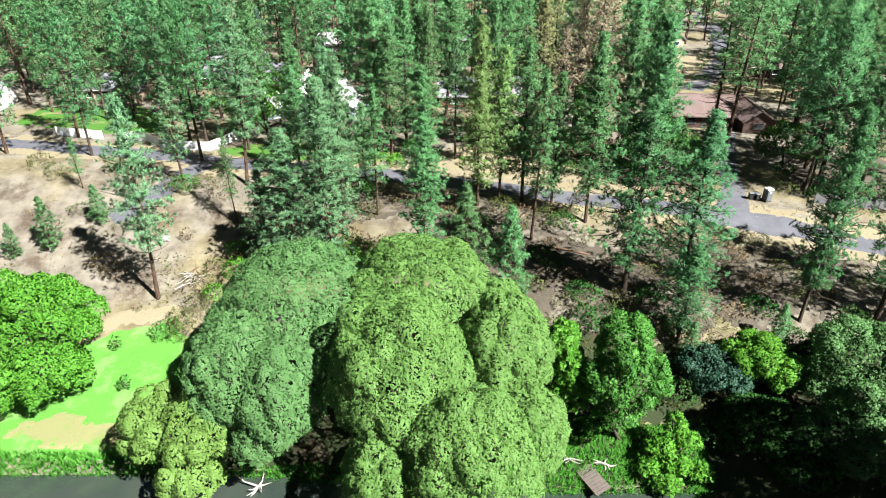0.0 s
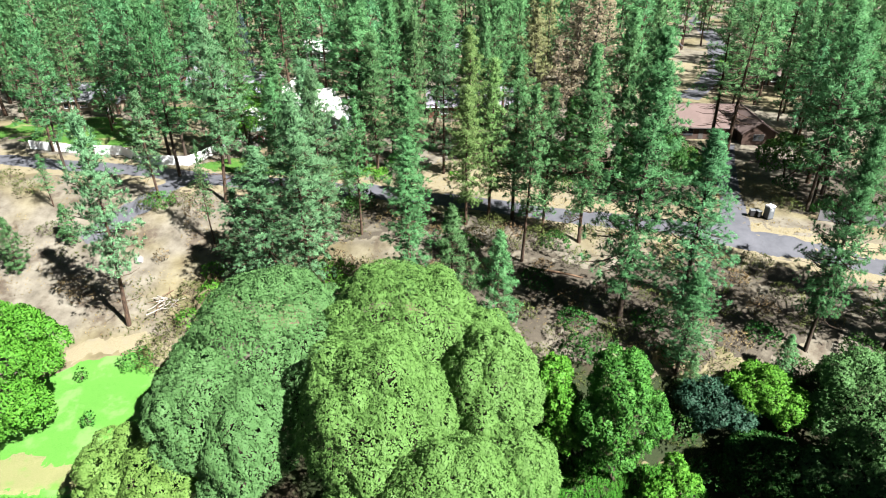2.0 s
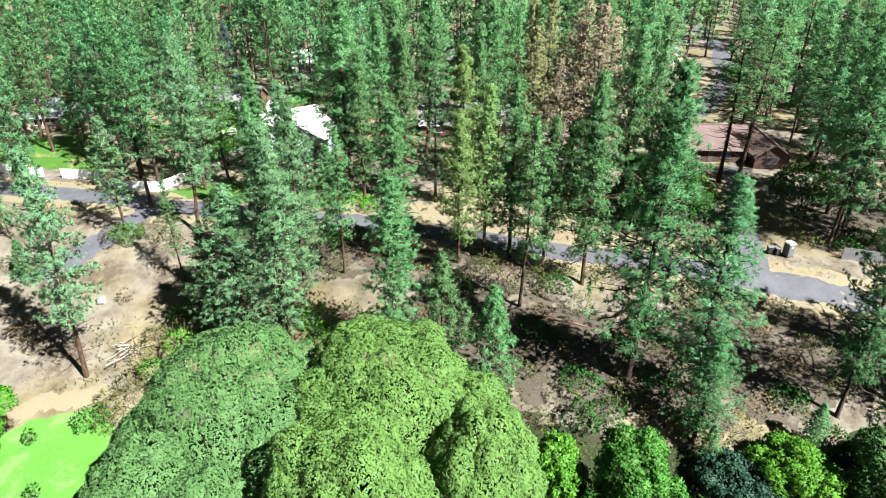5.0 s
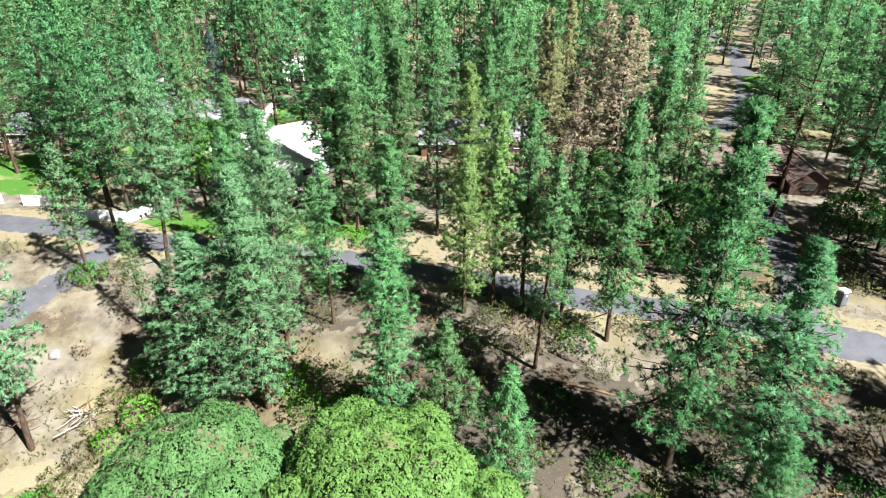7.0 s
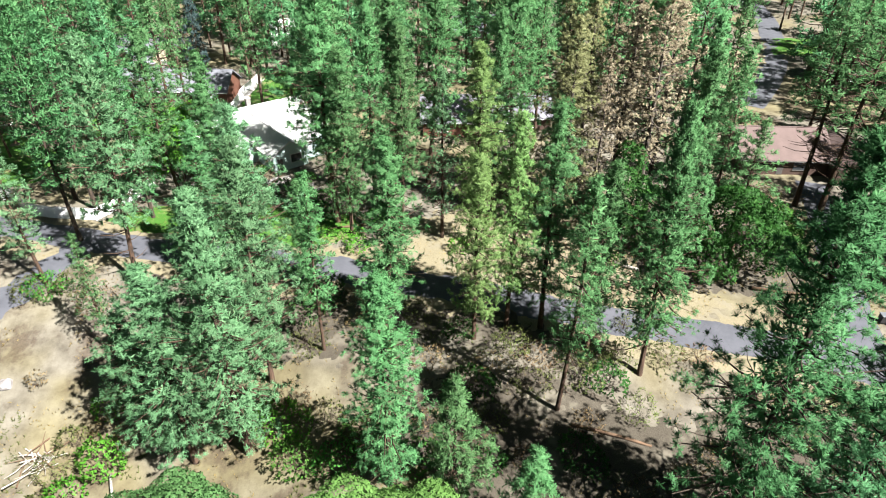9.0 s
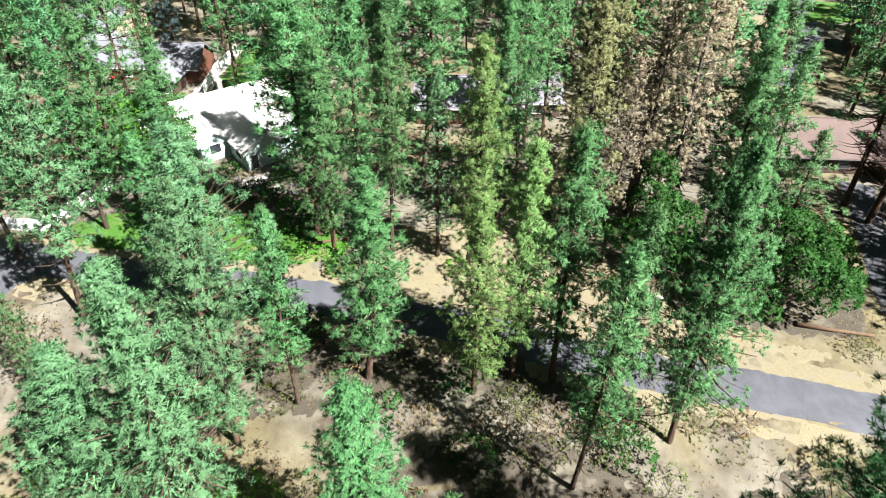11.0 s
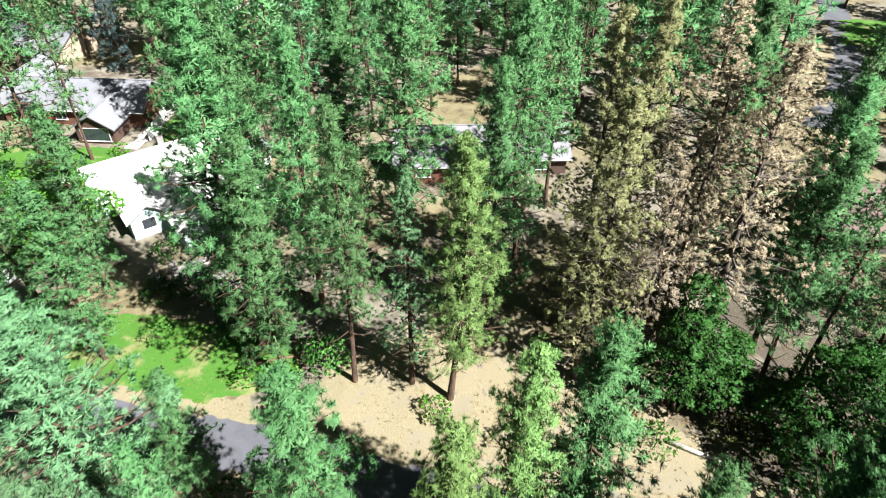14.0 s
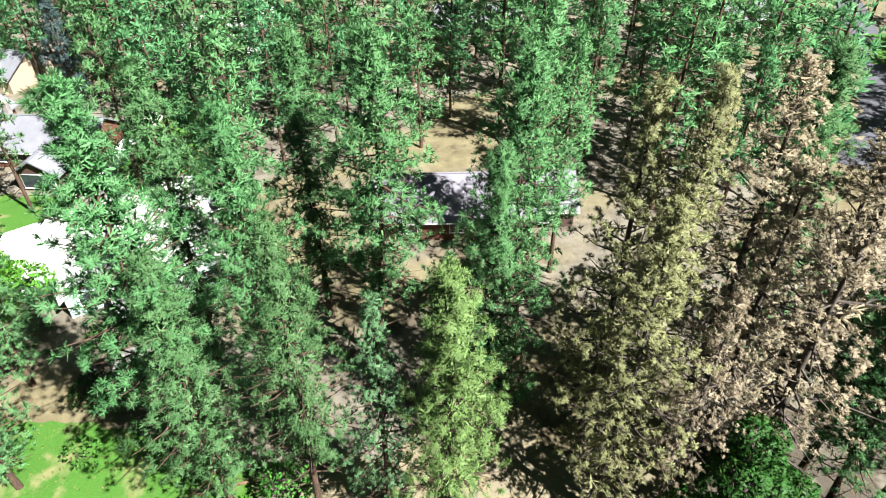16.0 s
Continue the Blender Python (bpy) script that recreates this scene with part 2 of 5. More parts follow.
def box(bm, x0, x1, y0, y1, z0, z1, bevel=0.0):
    made = bmesh.ops.create_cube(bm, size=1.0, matrix=Matrix.Translation(((x0 + x1) / 2, (y0 + y1) / 2, (z0 + z1) / 2)) @ Matrix.Diagonal((x1 - x0, y1 - y0, z1 - z0, 1)))
    if bevel:
        edges = list({e for v in made["verts"] for e in v.link_edges})
        bmesh.ops.bevel(bm, geom=edges, offset=bevel, segments=1, affect="EDGES")
    return bm


def boxed(x0, x1, y0, y1, z0, z1, bevel=0.0):
    return box(bmesh.new(), x0, x1, y0, y1, z0, z1, bevel)


def smooth01(a, b, x):
    u = np.clip((x - a) / (b - a), 0, 1)
    return u * u * (3 - 2 * u)


# ---- the lie of the land ----
LEFT_Y = (40, 49.0, 51.5, 54, 61, 71.6, 81, 93, 102, 108, 113, 400)
LEFT_Z = (-17, -16.5, -13.2, -12.4, -12.2, -11.6, -9.6, -5.7, -2.2, -0.4, 0, 0)
RIGHT_Y = (40, 46.5, 49, 52, 56, 62, 67, 70, 80, 86, 91, 95, 400)
RIGHT_Z = (-17, -16.5, -13.2, -12, -11, -7, -3.6, -2.6, -2.2, -1.8, -0.2, 0, 0)
WATER_Z = -13.6


def land(x, y):
    y = y + 7.0 * smooth01(26, 42, x) * (1 - smooth01(50, 62, y))
    a, b = np.interp(y, LEFT_Y, LEFT_Z), np.interp(y, RIGHT_Y, RIGHT_Z)
    w = smooth01(-34, 8, x)
    return a * (1 - w) + b * w


def rough_land(x, y):
    """The land with its small humps."""
    z = float(land(x, y))
    near = 1.0 if y > 60 else 0.6
    return z + near * (0.28 * noise.noise((x * 0.09, y * 0.09, 3.1)) + 0.10 * noise.noise((x * 0.41, y * 0.41, 7.7)) + 0.05 * noise.noise((x * 1.3, y * 1.3, 1.7)))


def axis(stops):
    out = []
    for a, b, step in stops:
        out += list(np.arange(a, b, step))
    return out + [stops[-1][1]]


def build_ground():
    xs = axis([(-900, -180, 60), (-180, -76, 8), (-76, 76, 1.2), (76, 180, 8), (180, 900, 60)])
    ys = axis([(-300, 36, 24), (36, 128, 1.1), (128, 200, 4), (200, 400, 20), (400, 1500, 100)])
    v = [(x, y, rough_land(x, y)) for y in ys for x in xs]
    nx = len(xs)
    f = np.array([(j * nx + i, j * nx + i + 1, (j + 1) * nx + i + 1, (j + 1) * nx + i) for j in range(len(ys) - 1) for i in range(nx - 1)])
    return tagged(fresh("ground", v, f, M_GROUND, smooth=True), "dry tan dirt and pine litter sloping down to a river", "ground", kind="structure")


def strip(name, centre, widths, mat, lift, step=1.0, wobble=0.0, across=7):
    """A draped ribbon along a line of plan points."""
    pts = []
    for (x0, y0), (x1, y1), w0, w1 in zip(centre, centre[1:], widths, widths[1:]):
        n = max(2, int(math.hypot(x1 - x0, y1 - y0) / step))
        pts += [(x0 + (x1 - x0) * k / n, y0 + (y1 - y0) * k / n, w0 + (w1 - w0) * k / n) for k in range(n)]
    pts.append((*centre[-1], widths[-1]))
    p = np.array(pts)
    for _ in range(14):
        p[1:-1] = (p[:-2] + 2 * p[1:-1] + p[2:]) / 4
    d = np.gradient(p[:, :2], axis=0)
    d /= np.linalg.norm(d, axis=1)[:, None]
    v, f = [], []
    for k, (x, y, w) in enumerate(p):
        for j in range(across):
            s = (j / (across - 1) - 0.5) * w
            if j in (0, across - 1):
                s *= 1 + wobble * (noise.noise((x * 0.5, y * 0.5, j * 3.0)) + 0.6 * noise.noise((x * 1.7, y * 1.7, j * 5.0)))
            px, py = x - d[k, 1] * s, y + d[k, 0] * s
            edge = -0.05 if j in (0, across - 1) else 0.0
            v.append((px, py, rough_land(px, py) + lift + edge))
    for k in range(len(p) - 1):
        for j in range(across - 1):
            f.append((k * across + j, k * across + j + 1, (k + 1) * across + j + 1, (k + 1) * across + j))
    ob = fresh(name, v, np.array(f)[:, ::-1], mat, smooth=True)
    return ob


def patch(name, outline, mat, lift, step=0.8, wobble=0.5):
    """A draped sheet inside a plan outline, whose uneven edge dips under the land."""
    o = np.array(outline, dtype=float)
    x0, y0, x1, y1 = *o.min(0), *o.max(0)
    rim = 1.5 + wobble
    xs, ys = np.arange(x0 - rim, x1 + rim + step, step), np.arange(y0 - rim, y1 + rim + step, step)
    gx, gy = np.meshgrid(xs, ys)
    near, hit = np.full(gx.shape, 1e9), np.zeros(gx.shape, dtype=bool)
    for (ax, ay), (bx, by) in zip(o, np.roll(o, -1, 0)):
        u = np.clip(((gx - ax) * (bx - ax) + (gy - ay) * (by - ay)) / ((bx - ax) ** 2 + (by - ay) ** 2), 0, 1)
        near = np.minimum(near, np.hypot(gx - ax - u * (bx - ax), gy - ay - u * (by - ay)))
        if ay != by:
            hit ^= ((ay > gy) != (by > gy)) & (gx < (bx - ax) * (gy - ay) / (by - ay) + ax)
    within = np.where(hit, near, -near)
    index, v, f = {}, [], []
    for j in range(gx.shape[0]):
        for i in range(gx.shape[1]):
            if within[j, i] < -rim:
                continue
            x, y = gx[j, i], gy[j, i]
            within[j, i] += wobble * (noise.noise((x * 0.35, y * 0.35, 2.0)) + 0.7 * noise.noise((x * 1.1, y * 1.1, 5.0)) + 0.4 * noise.noise((x * 2.9, y * 2.9, 8.0)))
            index[j, i] = len(v)
            v.append((x, y, rough_land(x, y) + min(lift, lift + (within[j, i] - 0.5) * 0.14)))
    for (j, i) in index:
        ring = ((j, i), (j, i + 1), (j + 1, i + 1), (j + 1, i))
        if all(k in index for k in ring) and max(within[k] for k in ring) > -0.9:
            f.append([index[k] for k in ring])
    return fresh(name, v, f, mat, smooth=True)


# ---- trees ----
def unit(v):
    return v / np.maximum(np.linalg.norm(v, axis=-1, keepdims=True), 1e-6)


def blades(rng, centres, ways, count, length, width, spread, wide_at=0.0, fans=0, soft=0.75, flat=0.0):
    """Thin leaf blades that burst from each centre about its way, turned to face outward: corners, faces and rounded normals."""
    n = len(centres)
    c = np.repeat(centres, count, 0)
    w = np.repeat(ways, count, 0)
    d = unit(w + rng.normal(0, spread, (n * count, 3)))
    if flat:
        d = unit(d - flat * (d * w).sum(1, keepdims=True) * w)
        side = unit(np.cross(d, w + rng.normal(0, 0.45, (n * count, 3))))
    else:
        side = unit(np.cross(d, rng.normal(0, 1, (n * count, 3))))
    face = np.cross(side, d)
    flip = (face * w).sum(1, keepdims=True) < 0
    side = np.where(flip, -side, side)
    face = np.where(flip, -face, face)
    ln = length * rng.uniform(0.65, 1.15, (n * count, 1))
    wd = width * rng.uniform(0.7, 1.3, (n * count, 1))
    start = c + d * ln * 0.05
    round_n = unit(w * soft + face * (1 - soft) * 1.6 + d * 0.25)
    if wide_at:
        mid = start + d * ln * wide_at
        v = np.stack([start, mid + side * wd / 2, start + d * ln, mid - side * wd / 2], 1).reshape(-1, 3)
        return v, np.arange(len(v)).reshape(-1, 4)[:, ::1], np.repeat(round_n, 4, 0)
    fan = (np.arange(n * count) % 3 < fans)[:, None]
    a = np.where(fan, start + d * ln - side * wd / 2, start + side * wd / 2)
    b = np.where(fan, start + d * ln + side * wd / 2, start - side * wd / 2)
    e = np.where(fan, start, start + d * ln)
    v = np.stack([b, a, e], 1).reshape(-1, 3)
    return v, np.arange(len(v)).reshape(-1, 3), np.repeat(round_n, 3, 0)


def tube(points, radii, sides=6):
    """A tapered tube through points."""
    p = np.array(points, dtype=float)
    d = unit(np.gradient(p, axis=0))
    ref = np.where(np.abs(d[:, 2:3]) > 0.9, np.array([[1.0, 0, 0]]), np.array([[0, 0, 1.0]]))
    a = unit(np.cross(d, ref))
    b = np.cross(d, a)
    t = np.linspace(0, 2 * math.pi, sides, endpoint=False)
    ring = a[:, None] * np.cos(t)[None, :, None] + b[:, None] * np.sin(t)[None, :, None]
    v = (p[:, None] + ring * np.array(radii)[:, None, None]).reshape(-1, 3)
    f = []
    for k in range(len(p) - 1):
        for j in range(sides):
            f.append((k * sides + j, k * sides + (j + 1) % sides, (k + 1) * sides + (j + 1) % sides, (k + 1) * sides + j))
    return v, np.array(f)


def joined(pieces):
    vs, fs, at = [], [], 0
    for v, f in pieces:
        vs.append(v)
        fs.append(f + at)
        at += len(v)
    return np.concatenate(vs), np.concatenate(fs)


def pine_arrays(seed, h=26.0, bare=0.35, reach=3.2, limbs=80, tufts=9, count=16, blade=0.45, thick=0.082, trunk_r=0.26, full=1.0, dead_limbs=8, lean=0.0, tip=0.12, fans=1, fill=3):
    """Wood (four-sided faces) and needles (three-sided) of one pine that stands at the origin."""
    rng = np.random.default_rng(seed)
    bend = rng.normal(0, 0.012 * h, 2)

    def axis_at(u):
        return np.array([bend[0] * math.sin(u * 2.6) + lean * h * u, bend[1] * math.sin(u * 2.1), u * h])

    us = np.linspace(0, 1, 9)
    wood = [tube([axis_at(u) for u in us], [trunk_r * (1.25 if u == 0 else 1.0) * (1 - u) ** 0.8 + 0.025 for u in us], 7)]
    wood[0][0][:7, 2] -= 0.7
    centres, ways, inner, inner_ways = [], [], [], []
    az = rng.uniform(0, 6.28)
    lump = rng.uniform(0.72, 1.15, 9)
    for k in range(limbs + dead_limbs):
        dead = k >= limbs
        if dead:
            u = rng.uniform(max(0.12, bare - 0.22), bare + 0.08)
        else:
            u = bare + (1 - bare) * max(0.0, (k + rng.uniform(-0.4, 0.4)) / limbs) ** 0.92
            u = min(max(u, bare), 0.985)
        c = max(0.0, (u - bare) / (1 - bare))
        az += 2.399 + rng.normal(0, 0.35)
        prof = min(1.0, (1 - c) * 1.55 + tip) * (0.62 + 0.38 * min(1.0, c * 5 + 0.15))
        ln = reach * prof * rng.uniform(0.62, 1.12) * lump[int(az / 0.7) % 9]
        rise = math.radians(-14 + 58 * c ** 1.3) + rng.normal(0, 0.13)
        if dead:
            ln, rise = reach * rng.uniform(0.35, 0.8), math.radians(rng.uniform(-25, 10))
        out = np.array([math.cos(az) * math.cos(rise), math.sin(az) * math.cos(rise), math.sin(rise)])
        p0 = axis_at(u)
        p1 = p0 + out * ln * 0.55 + np.array([0, 0, -0.04 * ln])
        p2 = p0 + out * ln + np.array([0, 0, 0.10 * ln])
        r = 0.018 + 0.012 * ln
        wood.append(tube([p0, p1, p2], [r * 1.6, r, r * 0.4], 3))
        if dead:
            continue
        side = np.cross(out, [0, 0, 1.0])
        n = max(3, int(round(tufts * (0.35 + 0.75 * ln / reach) * full)))
        m = max(1, int(round(n / 3.2)))
        s = np.clip(rng.uniform(0.28, 1.05, m), 0, 1)
        s[0] = 1.0
        lat = rng.normal(0, 0.30, m) * ln * (1.15 - s * 0.55)
        hub = p0 + out * (ln * s)[:, None] + side * lat[:, None]
        hub[:, 2] += 0.10 * ln * s ** 2 + rng.normal(0.05, 0.12, m)
        for h2, l2 in zip(hub, lat):
            if abs(l2) > 0.75 and count > 9:
                wood.append(tube([p0 + out * ln * 0.35, (p0 + out * ln * 0.45 + h2) / 2, h2], [r * 0.5, r * 0.35, r * 0.2], 3))
        if fill:
            s2 = rng.uniform(0.10, 0.50, fill)
            c2 = p0 + out * (ln * s2)[:, None] + side * (rng.normal(0, 0.16, fill) * ln)[:, None]
            inner.append(c2 + rng.normal(0, 0.15, (fill, 3)))
            inner_ways.append(unit(out * 0.6 + np.array([0, 0, 0.6]) + rng.normal(0, 0.3, (fill, 3))))
        pick = np.arange(n) % m
        off = rng.normal(0, 0.26, (n, 3)) * (1, 1, 0.7)
        centres.append(hub[pick] + off)
        ways.append(unit(out * 0.5 + side * (np.sign(lat[pick]) * 0.3)[:, None] + np.array([0, 0, 0.75]) + off * 1.6 + rng.normal(0, 0.12, (n, 3))))
    top = axis_at(1.0)
    centres.append(top + rng.normal(0, 0.12, (5, 3)))
    ways.append(unit(np.array([0, 0, 1.0]) + rng.normal(0, 0.4, (5, 3))))
    needles = blades(rng, np.concatenate(centres), np.concatenate(ways), count, blade, thick, 1.0, fans=fans)
    if fill:
        deep = blades(rng, np.concatenate(inner), np.concatenate(inner_ways), 8, 0.52, 0.115, 1.0, fans=1)
        v = np.concatenate([needles[0], deep[0]])
        needles = v, np.arange(len(v)).reshape(-1, 3), np.concatenate([needles[2], deep[2]])
    return joined(wood), needles


def tree_from(name, wood, leaves, bark, foliage, label, category="tree"):
    root = new(name)
    fresh("trunk", wood[0], wood[1], bark, root, smooth=True)
    fresh("crown", leaves[0], leaves[1], foliage, root, normals=leaves[2])
    return tagged(root, label, category)


def lobe_points(rng, lobes, density, depth=0.35, low=-0.5, lumps=3.6, lift=0.0, clump=0.0):
    """Places and outward ways spread over overlapping lobes (x, y, z, rx, ry, rz)."""
    ps, ws = [], []
    lo = np.array(lobes, dtype=float)
    for k, (x, y, z, rx, ry, rz) in enumerate(lo):
        n = int(density * 4 * math.pi * ((rx * ry + rx * rz + ry * rz) / 3))
        d = unit(rng.normal(0, 1, (n, 3)))
        d = d[d[:, 2] > low]
        f1, f2 = 2.2 * rx / 6.0, lumps * rx / 6.0
        bump = np.array([1 + 0.10 * noise.noise(Vector(q * f1 + k)) + 0.13 * (0.42 - abs(noise.noise(Vector(q * f2 + k * 3)))) * 6.0 / max(rx, 3.0) for q in d])
        far_side = (d[:, 1] > 0.35) & (d[:, 2] < 0.35) & (rng.uniform(0, 1, len(d)) < 0.55)
        d, bump = d[~far_side], bump[~far_side]
        inn = 1 - depth * rng.uniform(0, 1, len(d)) ** 2.5
        p = np.array([x, y, z]) + d * np.array([rx, ry, rz]) * (bump * inn)[:, None]
        keep = np.ones(len(p), dtype=bool)
        for j, (a, b, c, ra, rb, rc) in enumerate(lo):
            if j != k:
                keep &= (((p - (a, b, c)) / (ra, rb, rc)) ** 2).sum(1) > 0.75
        p, way = p[keep], unit(unit(d / np.array([rx, ry, rz])) + (0, 0, lift))[keep]
        if clump and len(p) > 40:
            hubs = p[rng.permutation(len(p))[: max(8, int(len(p) * clump / density))]]
            own = np.concatenate([((q[:, None] - hubs[None]) ** 2).sum(2).argmin(1) for q in np.array_split(p, max(1, len(p) // 2000))])
            off = p - hubs[own]
            size = 0.62 / math.sqrt(clump)
            r2 = (off ** 2).sum(1, keepdims=True) / size ** 2
            p = p + way * 0.16 * size * (1 - np.minimum(r2, 1.2)) * rng.uniform(0.6, 1.3, (len(hubs), 1))[own]
            way = unit(way + 0.4 * off / size)
        ps.append(p)
        ws.append(way)
    return np.concatenate(ps), np.concatenate(ws)


def budding(lobes, count, seed, small=0.26, large=0.42, low=-0.35, sit=0.80):
    """Lobes with smaller lobes swelling out of their surfaces."""
    r = np.random.default_rng(seed)
    out = []
    for x, y, z, a, b, c in lobes:
        out.append((x, y, z, a * 0.92, b * 0.92, c * 0.92))
        made = 0
        while made < count:
            d = unit(r.normal(0, 1, 3))
            made += 0.25
            at = np.array((x, y, z)) + d * (a, b, c) * 0.92
            if d[2] < low or any((((at - q[:3]) / np.array(q[3:])) ** 2).sum() < 1.1 for q in lobes if q != (x, y, z, a, b, c)):
                continue
            made += 0.75
            k = r.uniform(small, large)
            out.append((x + d[0] * a * sit, y + d[1] * b * sit, z + d[2] * c * sit, a * k * r.uniform(0.8, 1.2), b * k * r.uniform(0.8, 1.2), c * k))
    return out


def lobed_tree(name, lobes, root_at, density, count, blade, thick, bark, foliage, label, seed=1, trunk_r=0.35, category="tree", depth=0.35, low=-0.5, spread=0.75, boles=1, solid=0.0, lift=0.5, soft=0.75, cores=(), clump=0.0, inner=(3.5, 0.42, 0.26), flat=0.0):
    """A broadleaved tree or shrub: boles, limbs to each lobe, and leaves over the lobes. Places are local to root_at."""
    rng = np.random.default_rng(seed)
    lo = [(x - root_at[0], y - root_at[1], z - root_at[2], a, b, c) for x, y, z, a, b, c in lobes]
    pos, way = lobe_points(rng, lo, density, depth, low, lift=lift, clump=clump)
    leaves = blades(rng, pos, way, count, blade, thick, spread, 0.45, soft=soft, flat=flat)
    main = [(x - root_at[0], y - root_at[1], z - root_at[2], a, b, c) for x, y, z, a, b, c in cores or lobes]
    wood = []
    for b in range(boles):
        foot = np.array([rng.normal(0, trunk_r * 1.5) * (boles > 1), rng.normal(0, trunk_r * 1.5) * (boles > 1), -0.6])
        for k, l in enumerate(main):
            if k % boles != b:
                continue
            tip = np.array(l[:3])
            mid = foot + (tip - foot) * 0.45 + rng.normal(0, 0.06, 3) * np.linalg.norm(tip - foot)
            wood.append(tube([foot, mid, tip], [trunk_r, trunk_r * 0.6, trunk_r * 0.12], 6))
            for _ in range(6):
                q = tip + np.clip(rng.normal(0, 0.36, 3), -0.5, 0.5) * np.array(l[3:])
                wood.append(tube([mid + (tip - mid) * 0.5, (mid + q) / 2 + rng.normal(0, 0.2, 3), q], [trunk_r * 0.3, trunk_r * 0.15, 0.02], 4))
    root = new(name)
    root.location = root_at
    wv, wf = joined(wood)
    fresh("trunk", wv, wf, bark, root, smooth=True)
    crown = fresh("crown", leaves[0], leaves[1], foliage, root, normals=leaves[2])
    if solid:
        deep = [(x - root_at[0], y - root_at[1], z - root_at[2], a * solid, b * solid, c * solid) for x, y, z, a, b, c in lobes]
        pos, way = lobe_points(rng, deep, inner[0], 0.05, low, lift=lift)
        back = blades(rng, pos, way, 3, inner[1], inner[2], 2.0, 0.45, soft=0.85, flat=flat)
        fresh("inner_leaves", back[0], back[1], foliage, crown, normals=back[2])
    return tagged(root, label, category)


# ---- ground, river, roads, lawns ----
build_ground()
wx = [-900, -300, -120, -60, 0, 60, 120, 300, 900]
wv = [(x, y, WATER_Z) for y in (-300, -60, 0, 40, 56) for x in wx]
wf = np.array([(j * 9 + i, j * 9 + i + 1, (j + 1) * 9 + i + 1, (j + 1) * 9 + i) for j in range(4) for i in range(8)])
tagged(fresh("water", wv, wf, M_WATER), "dark slow green-brown river water along the bank", "river", kind="structure")
ROAD = [(-170, 138), (-120, 129.5), (-80, 122.5), (-60, 118.2), (-38, 112.8), (-13, 108.6), (3, 103.7), (20, 97.6), (35, 93.8), (53, 88.7), (61, 85.5), (80, 78), (120, 62), (170, 40)]
tagged(strip("verge", ROAD, [11.0] * 14, M_STRAW, 0.03, 1.2, 0.16, 9), "bleached straw verge along the road", "verge", kind="structure")
tagged(strip("road", ROAD, [4.9] * 14, M_ASPHALT, 0.075, 1.0, 0.05, 7), "narrow worn grey asphalt lane without markings", "road", kind="structure")
tagged(strip("side_path", [(-44, 114), (-47.5, 107.5), (-50.8, 103), (-53.6, 100), (-56.2, 97.2)], [4.6, 3.8, 4.4, 5.0, 3.0], M_ASPHALT, 0.06, 0.6, 0.35, 7), "old grey asphalt spur leaving the lane", "path", kind="structure")
tagged(strip("driveway", [(45.5, 90.5), (48.0, 95.5), (50.2, 102), (53.5, 113), (58.0, 125), (60.0, 131)], [6.5, 4.4, 3.6, 3.6, 3.6, 4.5], M_ASPHALT, 0.085, 1.0, 0.1, 7), "grey asphalt drive to the brown house", "driveway", kind="structure")
tagged(strip("street", [(64, 165), (72, 176), (82, 193), (90, 212), (100, 240), (110, 300)], [6.0] * 6, M_ASPHALT, 0.07, 2.0, 0.05, 5), "pale grey street running away between trees", "road", kind="structure")
tagged(strip("concrete_walk", [(-40.3, 158.5), (-38.6, 168), (-37.8, 182)], [2.2, 2.2, 2.2], M_CONCRETE, 0.10, 1.0, 0.02, 3), "pale concrete walk beside the back lawn", "path", kind="structure")
tagged(patch("river_lawn", [(-59, 52.5), (-30, 52.5), (-31, 66), (-35, 73), (-40, 76.5), (-47, 75), (-53, 71), (-58, 62)], M_LAWN, 0.05), "vivid green mown lawn with dry patches by the river", "lawn", kind="structure")
tagged(patch("front_lawn", [(-45, 119.8), (-40, 116.4), (-30, 114.8), (-16, 112.6), (-8, 115.5), (-10, 121), (-24, 124), (-39, 124)], M_LAWN_YARD, 0.06, 0.45), "green front lawn between the lane and the pale house", "lawn", kind="structure")
tagged(patch("back_lawn", [(-37.4, 156), (-24, 156), (-25, 168), (-33, 187), (-37, 187)], M_LAWN_YARD, 0.06), "bright green mown lawn behind the pale house", "lawn", kind="structure")
tagged(patch("side_lawn", [(-62, 148), (-44, 150), (-40.5, 158), (-47, 160), (-64, 158)], M_LAWN_YARD, 0.06), "green lawn in front of the grey house", "lawn", kind="structure")
tagged(patch("fenced_lawn", [(-96, 136), (-82, 132.5), (-67, 130), (-60, 130), (-62, 142), (-72, 150), (-94, 150)], M_LAWN_YARD, 0.06), "green lawn behind the white fence", "lawn", kind="structure")
tagged(patch("far_lawn", [(84, 200), (98, 200), (104, 215), (90, 216)], M_LAWN_YARD, 0.08, 1.5), "small green lawn by the far street", "lawn", kind="structure")
tagged(patch("straw_clearing", [(50, 168), (68, 170), (80, 192), (86, 206), (70, 205), (56, 188)], M_STRAW, 0.05, 1.5), "bleached straw clearing beside the street", "clearing", kind="structure")
tagged(patch("woodland_clearing", [(-8, 111), (6, 107), (24, 101), (36, 98.5), (44, 98.5), (32, 103), (24, 112), (14, 124), (2, 122), (-6, 118)], M_STRAW, 0.035, 0.55, 1.5), "pale straw and dust under the pines", "clearing", kind="structure")
